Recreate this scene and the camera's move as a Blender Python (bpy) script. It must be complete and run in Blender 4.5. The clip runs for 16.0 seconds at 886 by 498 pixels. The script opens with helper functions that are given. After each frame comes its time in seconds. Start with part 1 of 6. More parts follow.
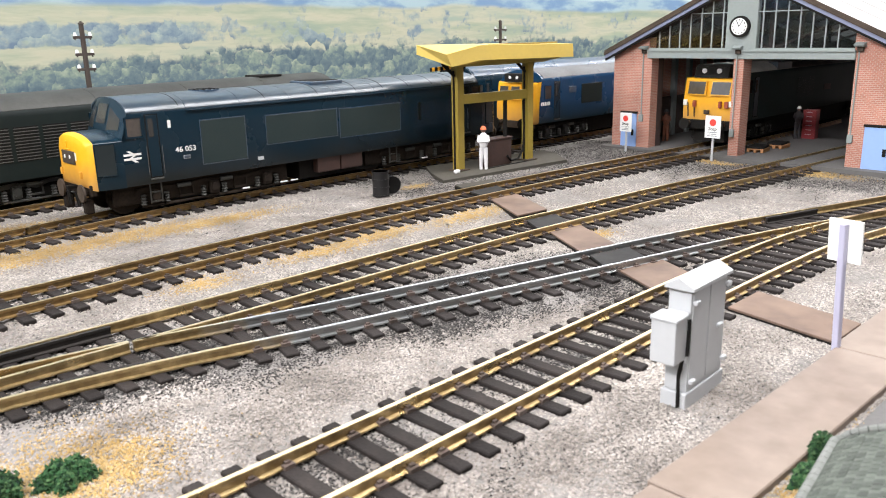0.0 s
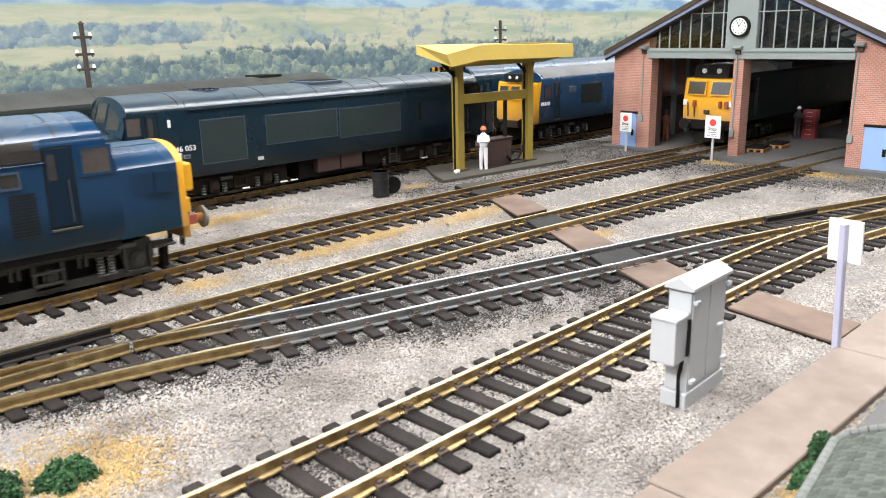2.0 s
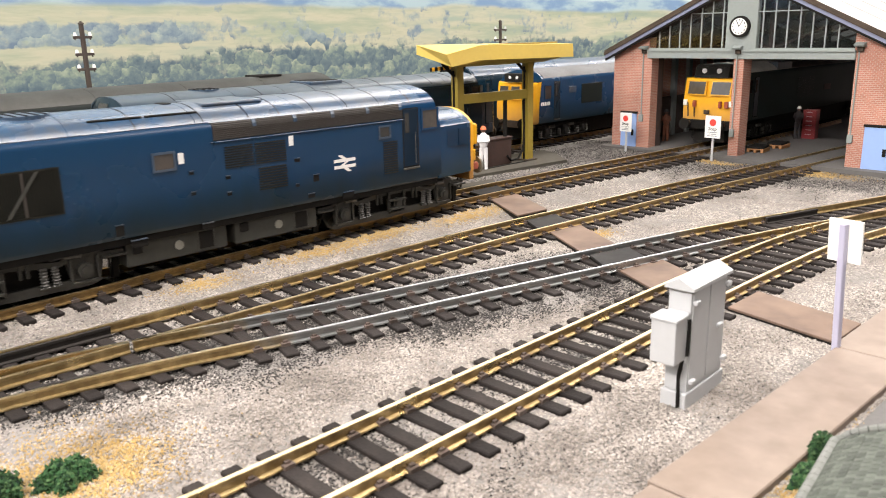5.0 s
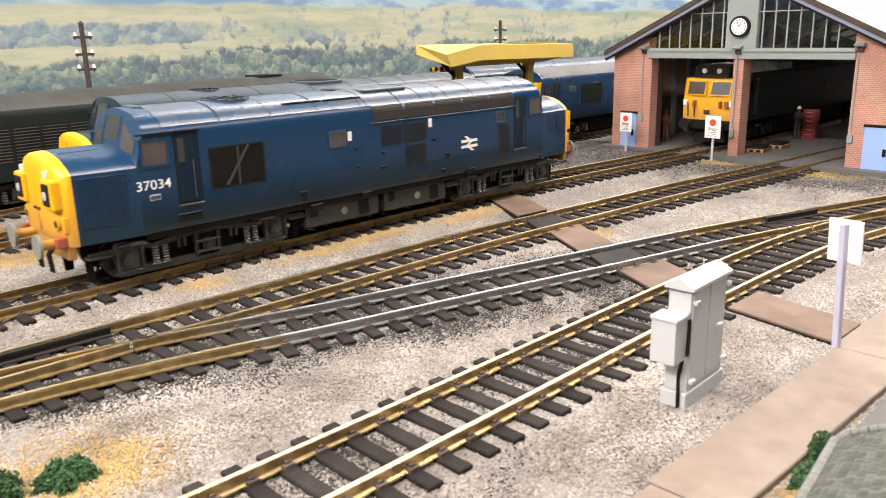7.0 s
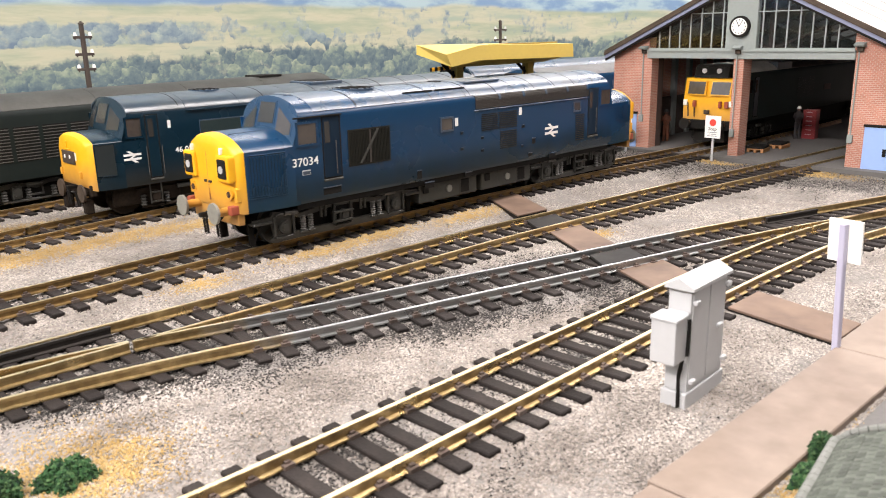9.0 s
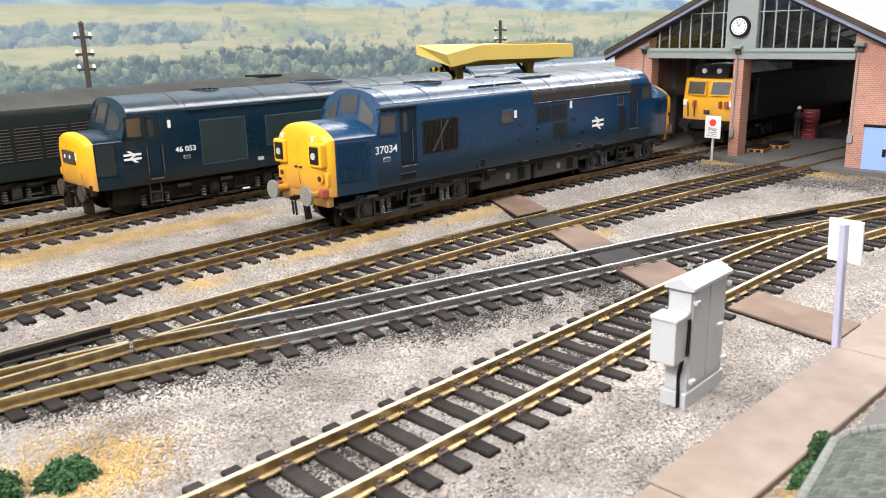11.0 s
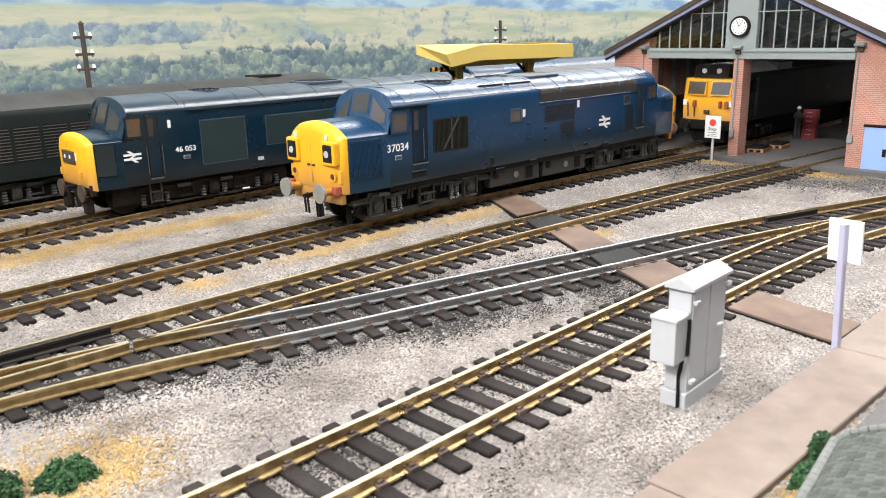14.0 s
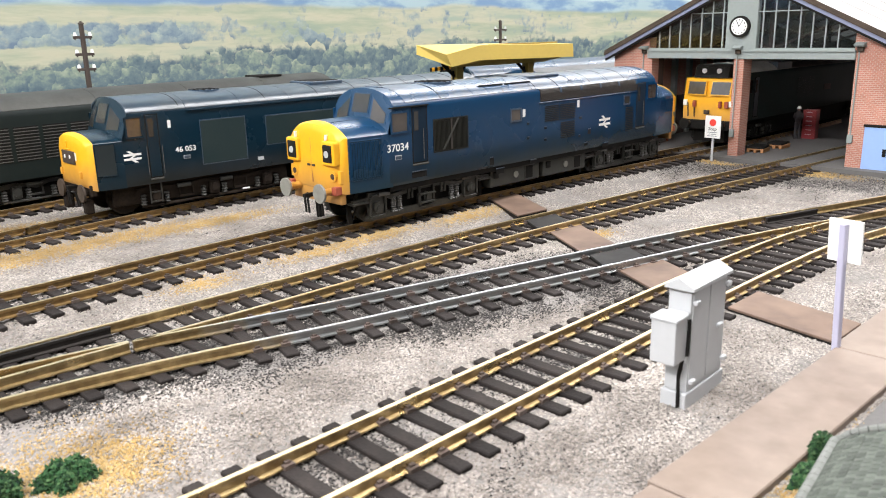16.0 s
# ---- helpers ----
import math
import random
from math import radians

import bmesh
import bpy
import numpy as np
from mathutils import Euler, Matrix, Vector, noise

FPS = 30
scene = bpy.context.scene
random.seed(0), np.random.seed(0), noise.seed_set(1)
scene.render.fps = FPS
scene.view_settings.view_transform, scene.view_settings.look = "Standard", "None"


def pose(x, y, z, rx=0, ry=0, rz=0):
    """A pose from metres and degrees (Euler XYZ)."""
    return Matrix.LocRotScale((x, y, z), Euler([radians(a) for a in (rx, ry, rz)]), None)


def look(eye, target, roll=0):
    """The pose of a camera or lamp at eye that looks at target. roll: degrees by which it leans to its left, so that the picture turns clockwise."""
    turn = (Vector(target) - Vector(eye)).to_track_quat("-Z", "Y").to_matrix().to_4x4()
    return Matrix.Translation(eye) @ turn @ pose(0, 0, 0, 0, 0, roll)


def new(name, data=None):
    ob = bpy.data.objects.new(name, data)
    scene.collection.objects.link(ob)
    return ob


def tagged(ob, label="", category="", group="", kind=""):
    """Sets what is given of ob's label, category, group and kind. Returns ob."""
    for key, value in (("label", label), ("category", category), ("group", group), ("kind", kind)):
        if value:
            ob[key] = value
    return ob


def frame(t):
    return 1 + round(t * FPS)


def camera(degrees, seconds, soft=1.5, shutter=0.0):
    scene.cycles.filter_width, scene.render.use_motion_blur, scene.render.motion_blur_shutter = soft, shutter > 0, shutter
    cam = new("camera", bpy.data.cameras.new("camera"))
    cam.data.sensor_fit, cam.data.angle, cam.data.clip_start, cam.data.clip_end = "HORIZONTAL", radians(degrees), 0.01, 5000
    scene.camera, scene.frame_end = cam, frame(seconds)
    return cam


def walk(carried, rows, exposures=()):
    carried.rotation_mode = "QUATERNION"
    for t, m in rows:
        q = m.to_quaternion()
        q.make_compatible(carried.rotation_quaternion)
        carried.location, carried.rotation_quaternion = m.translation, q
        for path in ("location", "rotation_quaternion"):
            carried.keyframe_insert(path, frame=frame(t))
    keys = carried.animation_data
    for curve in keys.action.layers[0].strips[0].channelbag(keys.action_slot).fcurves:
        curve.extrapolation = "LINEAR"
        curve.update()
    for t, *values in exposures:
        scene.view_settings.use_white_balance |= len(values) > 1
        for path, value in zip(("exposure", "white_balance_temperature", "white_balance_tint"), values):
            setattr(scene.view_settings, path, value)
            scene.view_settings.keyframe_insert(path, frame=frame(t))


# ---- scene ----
cam = camera(58.23, 16.0, soft=1.0, shutter=0.5)
S = 0.001  # the layout is written in millimetres
EYE = Vector((-129.08, -249.67, 73.37)) * S
YAW, DIP = radians(45.913), radians(15.312)
AIM = EYE + 0.3 * Vector((math.cos(YAW) * math.cos(DIP), math.sin(YAW) * math.cos(DIP), -math.sin(DIP)))
cam.data.dof.use_dof, cam.data.dof.focus_distance, cam.data.dof.aperture_fstop = True, 0.34, 56.0
STAND = look(EYE, AIM, -1.307)
walk(cam, [(0.0, STAND), (16.0, STAND)], exposures=[(0.0, 0.08, 6450, 11), (2.0, 0.08, 6430, 9), (4.0, 0.09, 6850, 11.5), (6.5, 0.10, 7180, 14.5), (7.7, 0.10, 7250, 15), (9.0, 0.10, 6990, 15), (11.5, 0.09, 6570, 10.5), (16.0, 0.09, 6520, 10.5)])

# ---- light: a dim hall with fluorescent tubes over the layout ----
world = bpy.data.worlds.new("hall_light")
world.use_nodes = True
world.node_tree.nodes["Background"].inputs[0].default_value = (0.9, 0.95, 1.0, 1)
world.node_tree.nodes["Background"].inputs[1].default_value = 0.25
scene.world = world


def tube(x, y, z, length, width, watts, tx, ty, tz, col=(1.0, 0.985, 0.99)):
    data = bpy.data.lights.new("fluorescent_tube", "AREA")
    data.shape, data.size, data.size_y, data.energy, data.color = "RECTANGLE", length * S, width * S, watts, col
    ob = new("fluorescent_tube", data)
    ob.matrix_world = look((x * S, y * S, z * S), (tx * S, ty * S, tz * S))
    return ob


tube(-640, 60, 560, 1300, 70, 17.0, 80, 0, 0)
tube(500, -240, 900, 2800, 200, 34.0, 500, -200, 0)
tube(500, 640, 740, 2800, 160, 20.0, 300, 0, 0)
tube(800, -640, 700, 1300, 100, 4.5, 250, -20, 0)


# ---- materials ----
def mat(name, a, b=None, rough=0.6, metal=0.0, scale=60.0, fine=900.0, bump=0.15, mix=0.5, spec=0.5, rand=0.0, contrast=0.25):
    """A surface of two tones: broad blotches and fine grain, with relief."""
    m = bpy.data.materials.new(name)
    m.use_nodes = True
    t = m.node_tree
    bsdf = t.nodes["Principled BSDF"]
    b = b or tuple(c * 0.7 for c in a)
    co = t.nodes.new("ShaderNodeTexCoord")
    n1, n2 = t.nodes.new("ShaderNodeTexNoise"), t.nodes.new("ShaderNodeTexNoise")
    n1.inputs["Scale"].default_value, n1.inputs["Detail"].default_value = scale, 5
    n2.inputs["Scale"].default_value, n2.inputs["Detail"].default_value = fine, 3
    for n in (n1, n2):
        t.links.new(co.outputs["Object"], n.inputs["Vector"])
    add = t.nodes.new("ShaderNodeMix")
    add.data_type = "FLOAT"
    add.inputs["Factor"].default_value = 0.4
    t.links.new(n1.outputs["Fac"], add.inputs["A"])
    t.links.new(n2.outputs["Fac"], add.inputs["B"])
    ramp = t.nodes.new("ShaderNodeMapRange")
    ramp.inputs["From Min"].default_value, ramp.inputs["From Max"].default_value = mix - contrast, mix + contrast
    t.links.new(add.outputs["Result"], ramp.inputs["Value"])
    col = t.nodes.new("ShaderNodeMix")
    col.data_type = "RGBA"
    col.inputs["A"].default_value, col.inputs["B"].default_value = (*a, 1), (*b, 1)
    t.links.new(ramp.outputs["Result"], col.inputs["Factor"])
    out = col.outputs["Result"]
    if rand:
        info, mul = t.nodes.new("ShaderNodeObjectInfo"), t.nodes.new("ShaderNodeHueSaturation")
        rr = t.nodes.new("ShaderNodeMapRange")
        rr.inputs["To Min"].default_value, rr.inputs["To Max"].default_value = 1 - rand, 1 + rand
        t.links.new(info.outputs["Random"], rr.inputs["Value"])
        t.links.new(rr.outputs["Result"], mul.inputs["Value"])
        t.links.new(out, mul.inputs["Color"])
        out = mul.outputs["Color"]
    t.links.new(out, bsdf.inputs["Base Color"])
    bsdf.inputs["Metallic"].default_value, bsdf.inputs["Specular IOR Level"].default_value = metal, spec
    ro = t.nodes.new("ShaderNodeMapRange")
    ro.inputs["To Min"].default_value, ro.inputs["To Max"].default_value = max(rough - 0.12, 0.02), min(rough + 0.12, 1)
    t.links.new(n1.outputs["Fac"], ro.inputs["Value"])
    t.links.new(ro.outputs["Result"], bsdf.inputs["Roughness"])
    if bump:
        bp = t.nodes.new("ShaderNodeBump")
        bp.inputs["Strength"].default_value, bp.inputs["Distance"].default_value = bump, 0.0004
        t.links.new(n2.outputs["Fac"], bp.inputs["Height"])
        t.links.new(bp.outputs["Normal"], bsdf.inputs["Normal"])
    return m


def grains(name, tones, rough=0.9):
    """Loose grains: each one takes its own tone."""
    m = bpy.data.materials.new(name)
    m.use_nodes = True
    t = m.node_tree
    bsdf = t.nodes["Principled BSDF"]
    geo, ramp = t.nodes.new("ShaderNodeNewGeometry"), t.nodes.new("ShaderNodeValToRGB")
    ramp.color_ramp.interpolation = "CONSTANT"
    while len(ramp.color_ramp.elements) < len(tones):
        ramp.color_ramp.elements.new(0.5)
    for e, (p, c) in zip(ramp.color_ramp.elements, tones):
        e.position, e.color = p, (*c, 1)
    t.links.new(geo.outputs["Random Per Island"], ramp.inputs["Fac"])
    co, mul = t.nodes.new("ShaderNodeTexCoord"), t.nodes.new("ShaderNodeMix")
    mul.data_type, mul.blend_type = "RGBA", "MULTIPLY"
    mul.inputs["Factor"].default_value = 1.0
    n1, n2 = t.nodes.new("ShaderNodeTexNoise"), t.nodes.new("ShaderNodeTexNoise")
    mix, cr = t.nodes.new("ShaderNodeMix"), t.nodes.new("ShaderNodeValToRGB")
    for n, s in ((n1, 14), (n2, 75)):
        n.inputs["Scale"].default_value, n.inputs["Detail"].default_value = s, 5
        t.links.new(co.outputs["Object"], n.inputs["Vector"])
    t.links.new(n1.outputs["Fac"], mix.inputs["A"])
    t.links.new(n2.outputs["Fac"], mix.inputs["B"])
    t.links.new(mix.outputs["Result"], cr.inputs["Fac"])
    cr.color_ramp.elements[0].position, cr.color_ramp.elements[0].color = 0.38, (0.56, 0.53, 0.51, 1)
    cr.color_ramp.elements[1].position, cr.color_ramp.elements[1].color = 0.58, (1.08, 1.05, 1.02, 1)
    t.links.new(ramp.outputs["Color"], mul.inputs["A"])
    t.links.new(cr.outputs["Color"], mul.inputs["B"])
    t.links.new(mul.outputs["Result"], bsdf.inputs["Base Color"])
    bsdf.inputs["Roughness"].default_value, bsdf.inputs["Specular IOR Level"].default_value = rough, 0.2
    return m


M = dict(
    polished=mat("polished_rail_head", (0.90, 0.78, 0.53), (0.70, 0.57, 0.34), 0.36, 1.0, 60, 900, 0.05),
    rail=mat("weathered_brass_rail", (0.68, 0.52, 0.27), (0.31, 0.215, 0.10), 0.30, 0.85, 55, 500, 0.08, contrast=0.16),
    brownrail=mat("rusty_brown_rail_side", (0.34, 0.22, 0.085), (0.14, 0.088, 0.04), 0.40, 0.6, 60, 500, 0.1, contrast=0.16),
    chair=mat("brown_rail_chair", (0.13, 0.10, 0.085), (0.05, 0.036, 0.032), 0.4, 0, 200, 900, 0.1, rand=0.3),
    blackrail=mat("black_check_rail", (0.015, 0.014, 0.013), (0.03, 0.025, 0.022), 0.7, 0, 60, 700, spec=0.2),
    sleeper=mat("weathered_plastic_sleeper", (0.011, 0.0095, 0.0095), (0.034, 0.028, 0.025), 0.8, 0, 150, 1500, 0.3, rand=0.3, spec=0.15),
    blue=mat("faded_rail_blue_paint", (0.003, 0.031, 0.086), (0.004, 0.034, 0.076), 0.27, 0, 25, 500, 0.04, spec=0.5),
    dkblue=mat("dull_dark_blue_paint", (0.002, 0.014, 0.027), (0.004, 0.017, 0.027), 0.27, 0, 25, 500, 0.04, spec=0.45),
    # body blue darkened, so the recess's shade sits in the door's colour
    doorblue=mat("recess_shaded_navy_door", (0.002, 0.012, 0.030), (0.003, 0.014, 0.028), 0.6, 0, 40, 500, 0.04, spec=0.2),
    roof=mat("weathered_roof_paint", (0.018, 0.056, 0.112), (0.060, 0.062, 0.064), 0.30, 0, 26, 300, 0.06, contrast=0.17, spec=0.75),
    yellow=mat("warning_yellow_paint", (0.80, 0.40, 0.012), (0.70, 0.34, 0.012), 0.42, 0, 40, 500, 0.05),
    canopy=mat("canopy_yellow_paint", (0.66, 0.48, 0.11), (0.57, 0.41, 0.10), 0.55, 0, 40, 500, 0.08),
    olive=mat("dirty_and_shaded_yellow_steel", (0.33, 0.24, 0.035), (0.24, 0.17, 0.03), 0.5, 0, 60, 500, 0.1),
    black=mat("underframe_black", (0.006, 0.006, 0.006), (0.016, 0.014, 0.012), 0.75, 0, 120, 900, 0.2, spec=0.15),
    grime=mat("brown_grime", (0.085, 0.060, 0.042), (0.03, 0.023, 0.018), 0.72, 0, 110, 900, 0.2, spec=0.3),
    soot=mat("brown_black_grime", (0.034, 0.025, 0.018), (0.009, 0.007, 0.006), 0.8, 0, 110, 900, 0.25, spec=0.12),
    shedpaint=mat("sooty_blue_black_paint", (0.012, 0.024, 0.024), (0.020, 0.032, 0.029), 0.6, 0, 25, 400, 0.05, spec=0.2),
    bogie=mat("weathered_bogie_grey", (0.044, 0.044, 0.039), (0.014, 0.014, 0.012), 0.36, 0, 160, 900, 0.2, spec=0.6),
    tank=mat("dusty_tank_grey", (0.046, 0.047, 0.040), (0.022, 0.022, 0.019), 0.6, 0, 60, 600, 0.1),
    glass=mat("tinted_cab_glass", (0.022, 0.024, 0.025), (0.045, 0.04, 0.035), 0.10, 0, 120, 400, 0.0, spec=0.45),
    brownglass=mat("brown_cab_glass", (0.075, 0.058, 0.047), (0.034, 0.032, 0.03), 0.12, 0, 120, 500, 0.0, spec=0.8),
    dkgrille=mat("black_radiator_slats", (0.010, 0.011, 0.009), (0.017, 0.017, 0.013), 0.55, 0, 100, 900, 0.1, spec=0.2),
    panel=mat("grey_green_mesh_panel", (0.012, 0.024, 0.026), (0.022, 0.034, 0.033), 0.36, 0, 60, 900, 0.1),
    drum=mat("black_drum_paint", (0.008, 0.008, 0.009), (0.014, 0.013, 0.013), 0.4, 0, 60, 700, 0.1),
    dkpanel=mat("dark_mesh_panel", (0.008, 0.014, 0.016), (0.014, 0.02, 0.022), 0.45, 0, 60, 900, 0.1),
    sootroof=mat("sooty_dark_roof_paint", (0.013, 0.034, 0.056), (0.033, 0.042, 0.048), 0.33, 0, 40, 400, 0.06, spec=1.0),
    dustyroof=mat("dusty_grey_roof_paint", (0.34, 0.33, 0.30), (0.20, 0.20, 0.185), 0.7, 0, 40, 400, 0.08, spec=0.3),
    greyroof=mat("weathered_grey_roof_paint", (0.15, 0.152, 0.155), (0.085, 0.085, 0.083), 0.6, 0, 40, 400, 0.08, spec=0.3),
    palegrey=mat("pale_weathered_edge", (0.20, 0.205, 0.195), (0.11, 0.12, 0.105), 0.9, 0, 60, 500, 0.15, spec=0.15),
    grille=mat("brown_louvre", (0.024, 0.020, 0.018), (0.042, 0.034, 0.028), 0.6, 0, 100, 900, 0.2),
    springs=mat("dusty_spring_grey", (0.10, 0.097, 0.09), (0.05, 0.047, 0.042), 0.45, 0, 160, 900, 0.15),
    white=mat("white_print", (0.8, 0.8, 0.78), (0.7, 0.7, 0.68), 0.5, 0, 60, 600, 0.0),
    red=mat("red_bufferbeam", (0.36, 0.075, 0.035), (0.24, 0.055, 0.035), 0.6, 0, 120, 800, 0.1),
    buffer=mat("buffer_steel", (0.25, 0.25, 0.22), (0.17, 0.165, 0.145), 0.5, 0.1, 120, 800, 0.1),
    greygreen=mat("grey_gable_paint", (0.26, 0.29, 0.28), (0.21, 0.24, 0.23), 0.6, 0, 30, 600, 0.05),
    bluetrim=mat("pale_blue_trim", (0.22, 0.245, 0.36), (0.18, 0.20, 0.30), 0.6, 0, 60, 600, 0.05),
    bluedoor=mat("pale_blue_door_paint", (0.28, 0.42, 0.72), (0.25, 0.38, 0.66), 0.55, 0, 40, 500, 0.05),
    slate=mat("roof_sheet_grey", (0.47, 0.46, 0.44), (0.37, 0.36, 0.345), 0.6, 0, 30, 400, 0.15),
    # inner walls and trusses carry the shed's shade in their colour
    darkwall=mat("shade_dark_interior", (0.085, 0.050, 0.042), (0.03, 0.023, 0.021), 0.9, 0, 20, 300, 0.2),
    asphalt=mat("grey_yard_surface", (0.14, 0.135, 0.13), (0.09, 0.087, 0.085), 0.85, 0, 20, 900, 0.3, spec=0.25),
    concrete=mat("dirty_concrete", (0.085, 0.078, 0.062), (0.042, 0.039, 0.033), 0.85, 0, 25, 700, 0.2, spec=0.2),
    board=mat("brown_walkway_board", (0.185, 0.125, 0.092), (0.095, 0.064, 0.048), 0.6, 0, 32, 160, 0.1, spec=0.25, contrast=0.15),
    blackboard=mat("dark_crossing_board", (0.014, 0.014, 0.015), (0.04, 0.038, 0.035), 0.8, 0, 40, 300, 0.15, spec=0.2),
    path=mat("pale_brown_path", (0.245, 0.195, 0.158), (0.148, 0.110, 0.086), 0.5, 0, 22, 160, 0.15, spec=0.35, contrast=0.16),
    cabinet=mat("light_grey_plastic", (0.45, 0.46, 0.47), (0.40, 0.41, 0.42), 0.55, 0, 30, 500, 0.04),
    lilac=mat("lilac_grey_post", (0.42, 0.41, 0.52), (0.36, 0.35, 0.46), 0.5, 0, 60, 500, 0.05),
    pole=mat("dark_creosoted_wood", (0.035, 0.025, 0.02), (0.06, 0.045, 0.035), 0.8, 0, 100, 900, 0.2),
    rust=mat("rusty_brown_tank", (0.05, 0.023, 0.017), (0.028, 0.015, 0.012), 0.6, 0, 60, 700, 0.15),
    orange=mat("orange_plastic", (0.72, 0.15, 0.05), (0.6, 0.12, 0.04), 0.5, 0, 60, 600, 0.0),
    figure=mat("white_painted_figure", (0.75, 0.74, 0.74), (0.55, 0.54, 0.56), 0.7, 0, 200, 900, 0.1),
    dkfigure=mat("dark_painted_figure", (0.02, 0.02, 0.025), (0.04, 0.035, 0.035), 0.7, 0, 200, 900, 0.1),
    face=mat("brown_painted_face", (0.16, 0.075, 0.05), (0.09, 0.045, 0.035), 0.7, 0, 300, 900, 0.0),
    redbox=mat("red_enamel", (0.22, 0.02, 0.025), (0.16, 0.018, 0.02), 0.4, 0, 60, 600, 0.0),
    green=mat("dull_green_paint", (0.006, 0.010, 0.010), (0.011, 0.016, 0.014), 0.5, 0, 25, 500, 0.04, spec=0.2),
    hall=mat("plain_hall_wall", (0.10, 0.10, 0.10), (0.075, 0.075, 0.075), 0.9, 0, 2, 60, 0.0),
    palewood=mat("pale_pallet_wood", (0.45, 0.22, 0.09), (0.32, 0.16, 0.07), 0.8, 0, 60, 700, 0.1),
    leaf=grains("bush_flock", [(0.0, (0.016, 0.046, 0.018)), (0.3, (0.024, 0.072, 0.026)), (0.6, (0.05, 0.10, 0.04)), (0.85, (0.008, 0.022, 0.012))]),
    straw=grains("dry_grass_flock", [(0.0, (0.35, 0.24, 0.095)), (0.3, (0.39, 0.28, 0.125)), (0.6, (0.29, 0.195, 0.075)), (0.85, (0.36, 0.29, 0.17))]),
    stones=grains("pale_ballast", [(0.0, (0.33, 0.308, 0.285)), (0.30, (0.285, 0.264, 0.245)), (0.55, (0.40, 0.375, 0.35)), (0.78, (0.245, 0.225, 0.205)), (0.95, (0.12, 0.112, 0.107))]),
    oily=grains("oily_ballast", [(0.0, (0.065, 0.061, 0.059)), (0.3, (0.034, 0.033, 0.032)), (0.6, (0.12, 0.113, 0.108)), (0.75, (0.018, 0.018, 0.018))]),
)


def painted(name, ground_m, x0, x1, tone):
    """Metal with a stretch of grey paint that fades in and out along the crossover."""
    m = M[ground_m].copy()
    m.name = name
    t = m.node_tree
    bsdf = t.nodes["Principled BSDF"]
    old = bsdf.inputs["Base Color"].links[0].from_socket
    co, sep, no, mx = t.nodes.new("ShaderNodeTexCoord"), t.nodes.new("ShaderNodeSeparateXYZ"), t.nodes.new("ShaderNodeTexNoise"), t.nodes.new("ShaderNodeMix")
    no.inputs["Scale"].default_value, no.inputs["Detail"].default_value = 90, 5
    ad, up, dn, mu = t.nodes.new("ShaderNodeMath"), t.nodes.new("ShaderNodeMapRange"), t.nodes.new("ShaderNodeMapRange"), t.nodes.new("ShaderNodeMath")
    ad.operation, ad.inputs[1].default_value, mu.operation = "MULTIPLY_ADD", 0.030, "MULTIPLY"
    t.links.new(co.outputs["Object"], sep.inputs[0])
    t.links.new(co.outputs["Object"], no.inputs["Vector"])
    t.links.new(no.outputs["Fac"], ad.inputs[0])
    t.links.new(sep.outputs["X"], ad.inputs[2])
    for r, a, b in ((up, x0 + 10, x0 + 20), (dn, x1 + 24, x1 + 8)):
        r.inputs["From Min"].default_value, r.inputs["From Max"].default_value = a * S, b * S
        t.links.new(ad.outputs[0], r.inputs["Value"])
    t.links.new(up.outputs["Result"], mu.inputs[0])
    t.links.new(dn.outputs["Result"], mu.inputs[1])
    mx.data_type = "RGBA"
    mx.inputs["B"].default_value = (*tone, 1)
    t.links.new(mu.outputs[0], mx.inputs["Factor"])
    t.links.new(old, mx.inputs["A"])
    t.links.new(mx.outputs["Result"], bsdf.inputs["Base Color"])
    return m


M["crossrail"] = painted("brass_rail_part_painted_grey", "rail", -32, 132, (0.40, 0.41, 0.41))
M["crosshead"] = painted("running_head_part_bright_steel", "polished", -32, 132, (0.74, 0.75, 0.76))


def dirt_and_shade(m, tone, z0, z1, much):
    """Road dirt and painted-in shade: a tone in uneven streaks along the lower body side."""
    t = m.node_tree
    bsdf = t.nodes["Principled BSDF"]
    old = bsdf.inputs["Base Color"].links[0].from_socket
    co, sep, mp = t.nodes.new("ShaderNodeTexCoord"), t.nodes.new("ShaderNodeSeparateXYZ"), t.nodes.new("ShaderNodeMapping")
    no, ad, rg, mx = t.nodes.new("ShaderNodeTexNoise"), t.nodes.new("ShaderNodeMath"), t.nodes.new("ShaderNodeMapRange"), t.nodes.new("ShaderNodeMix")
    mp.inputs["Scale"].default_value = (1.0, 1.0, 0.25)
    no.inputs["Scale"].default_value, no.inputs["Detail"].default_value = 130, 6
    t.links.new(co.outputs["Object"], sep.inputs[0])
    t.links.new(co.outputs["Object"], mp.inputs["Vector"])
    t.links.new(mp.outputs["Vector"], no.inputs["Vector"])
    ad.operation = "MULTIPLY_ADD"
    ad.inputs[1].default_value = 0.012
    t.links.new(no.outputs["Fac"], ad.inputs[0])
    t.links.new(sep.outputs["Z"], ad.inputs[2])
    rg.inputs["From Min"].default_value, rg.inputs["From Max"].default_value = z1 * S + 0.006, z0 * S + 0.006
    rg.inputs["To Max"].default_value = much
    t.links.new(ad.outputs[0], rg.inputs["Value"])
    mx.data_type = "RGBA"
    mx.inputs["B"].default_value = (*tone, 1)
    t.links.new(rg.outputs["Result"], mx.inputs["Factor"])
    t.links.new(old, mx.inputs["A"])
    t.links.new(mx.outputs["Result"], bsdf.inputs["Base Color"])


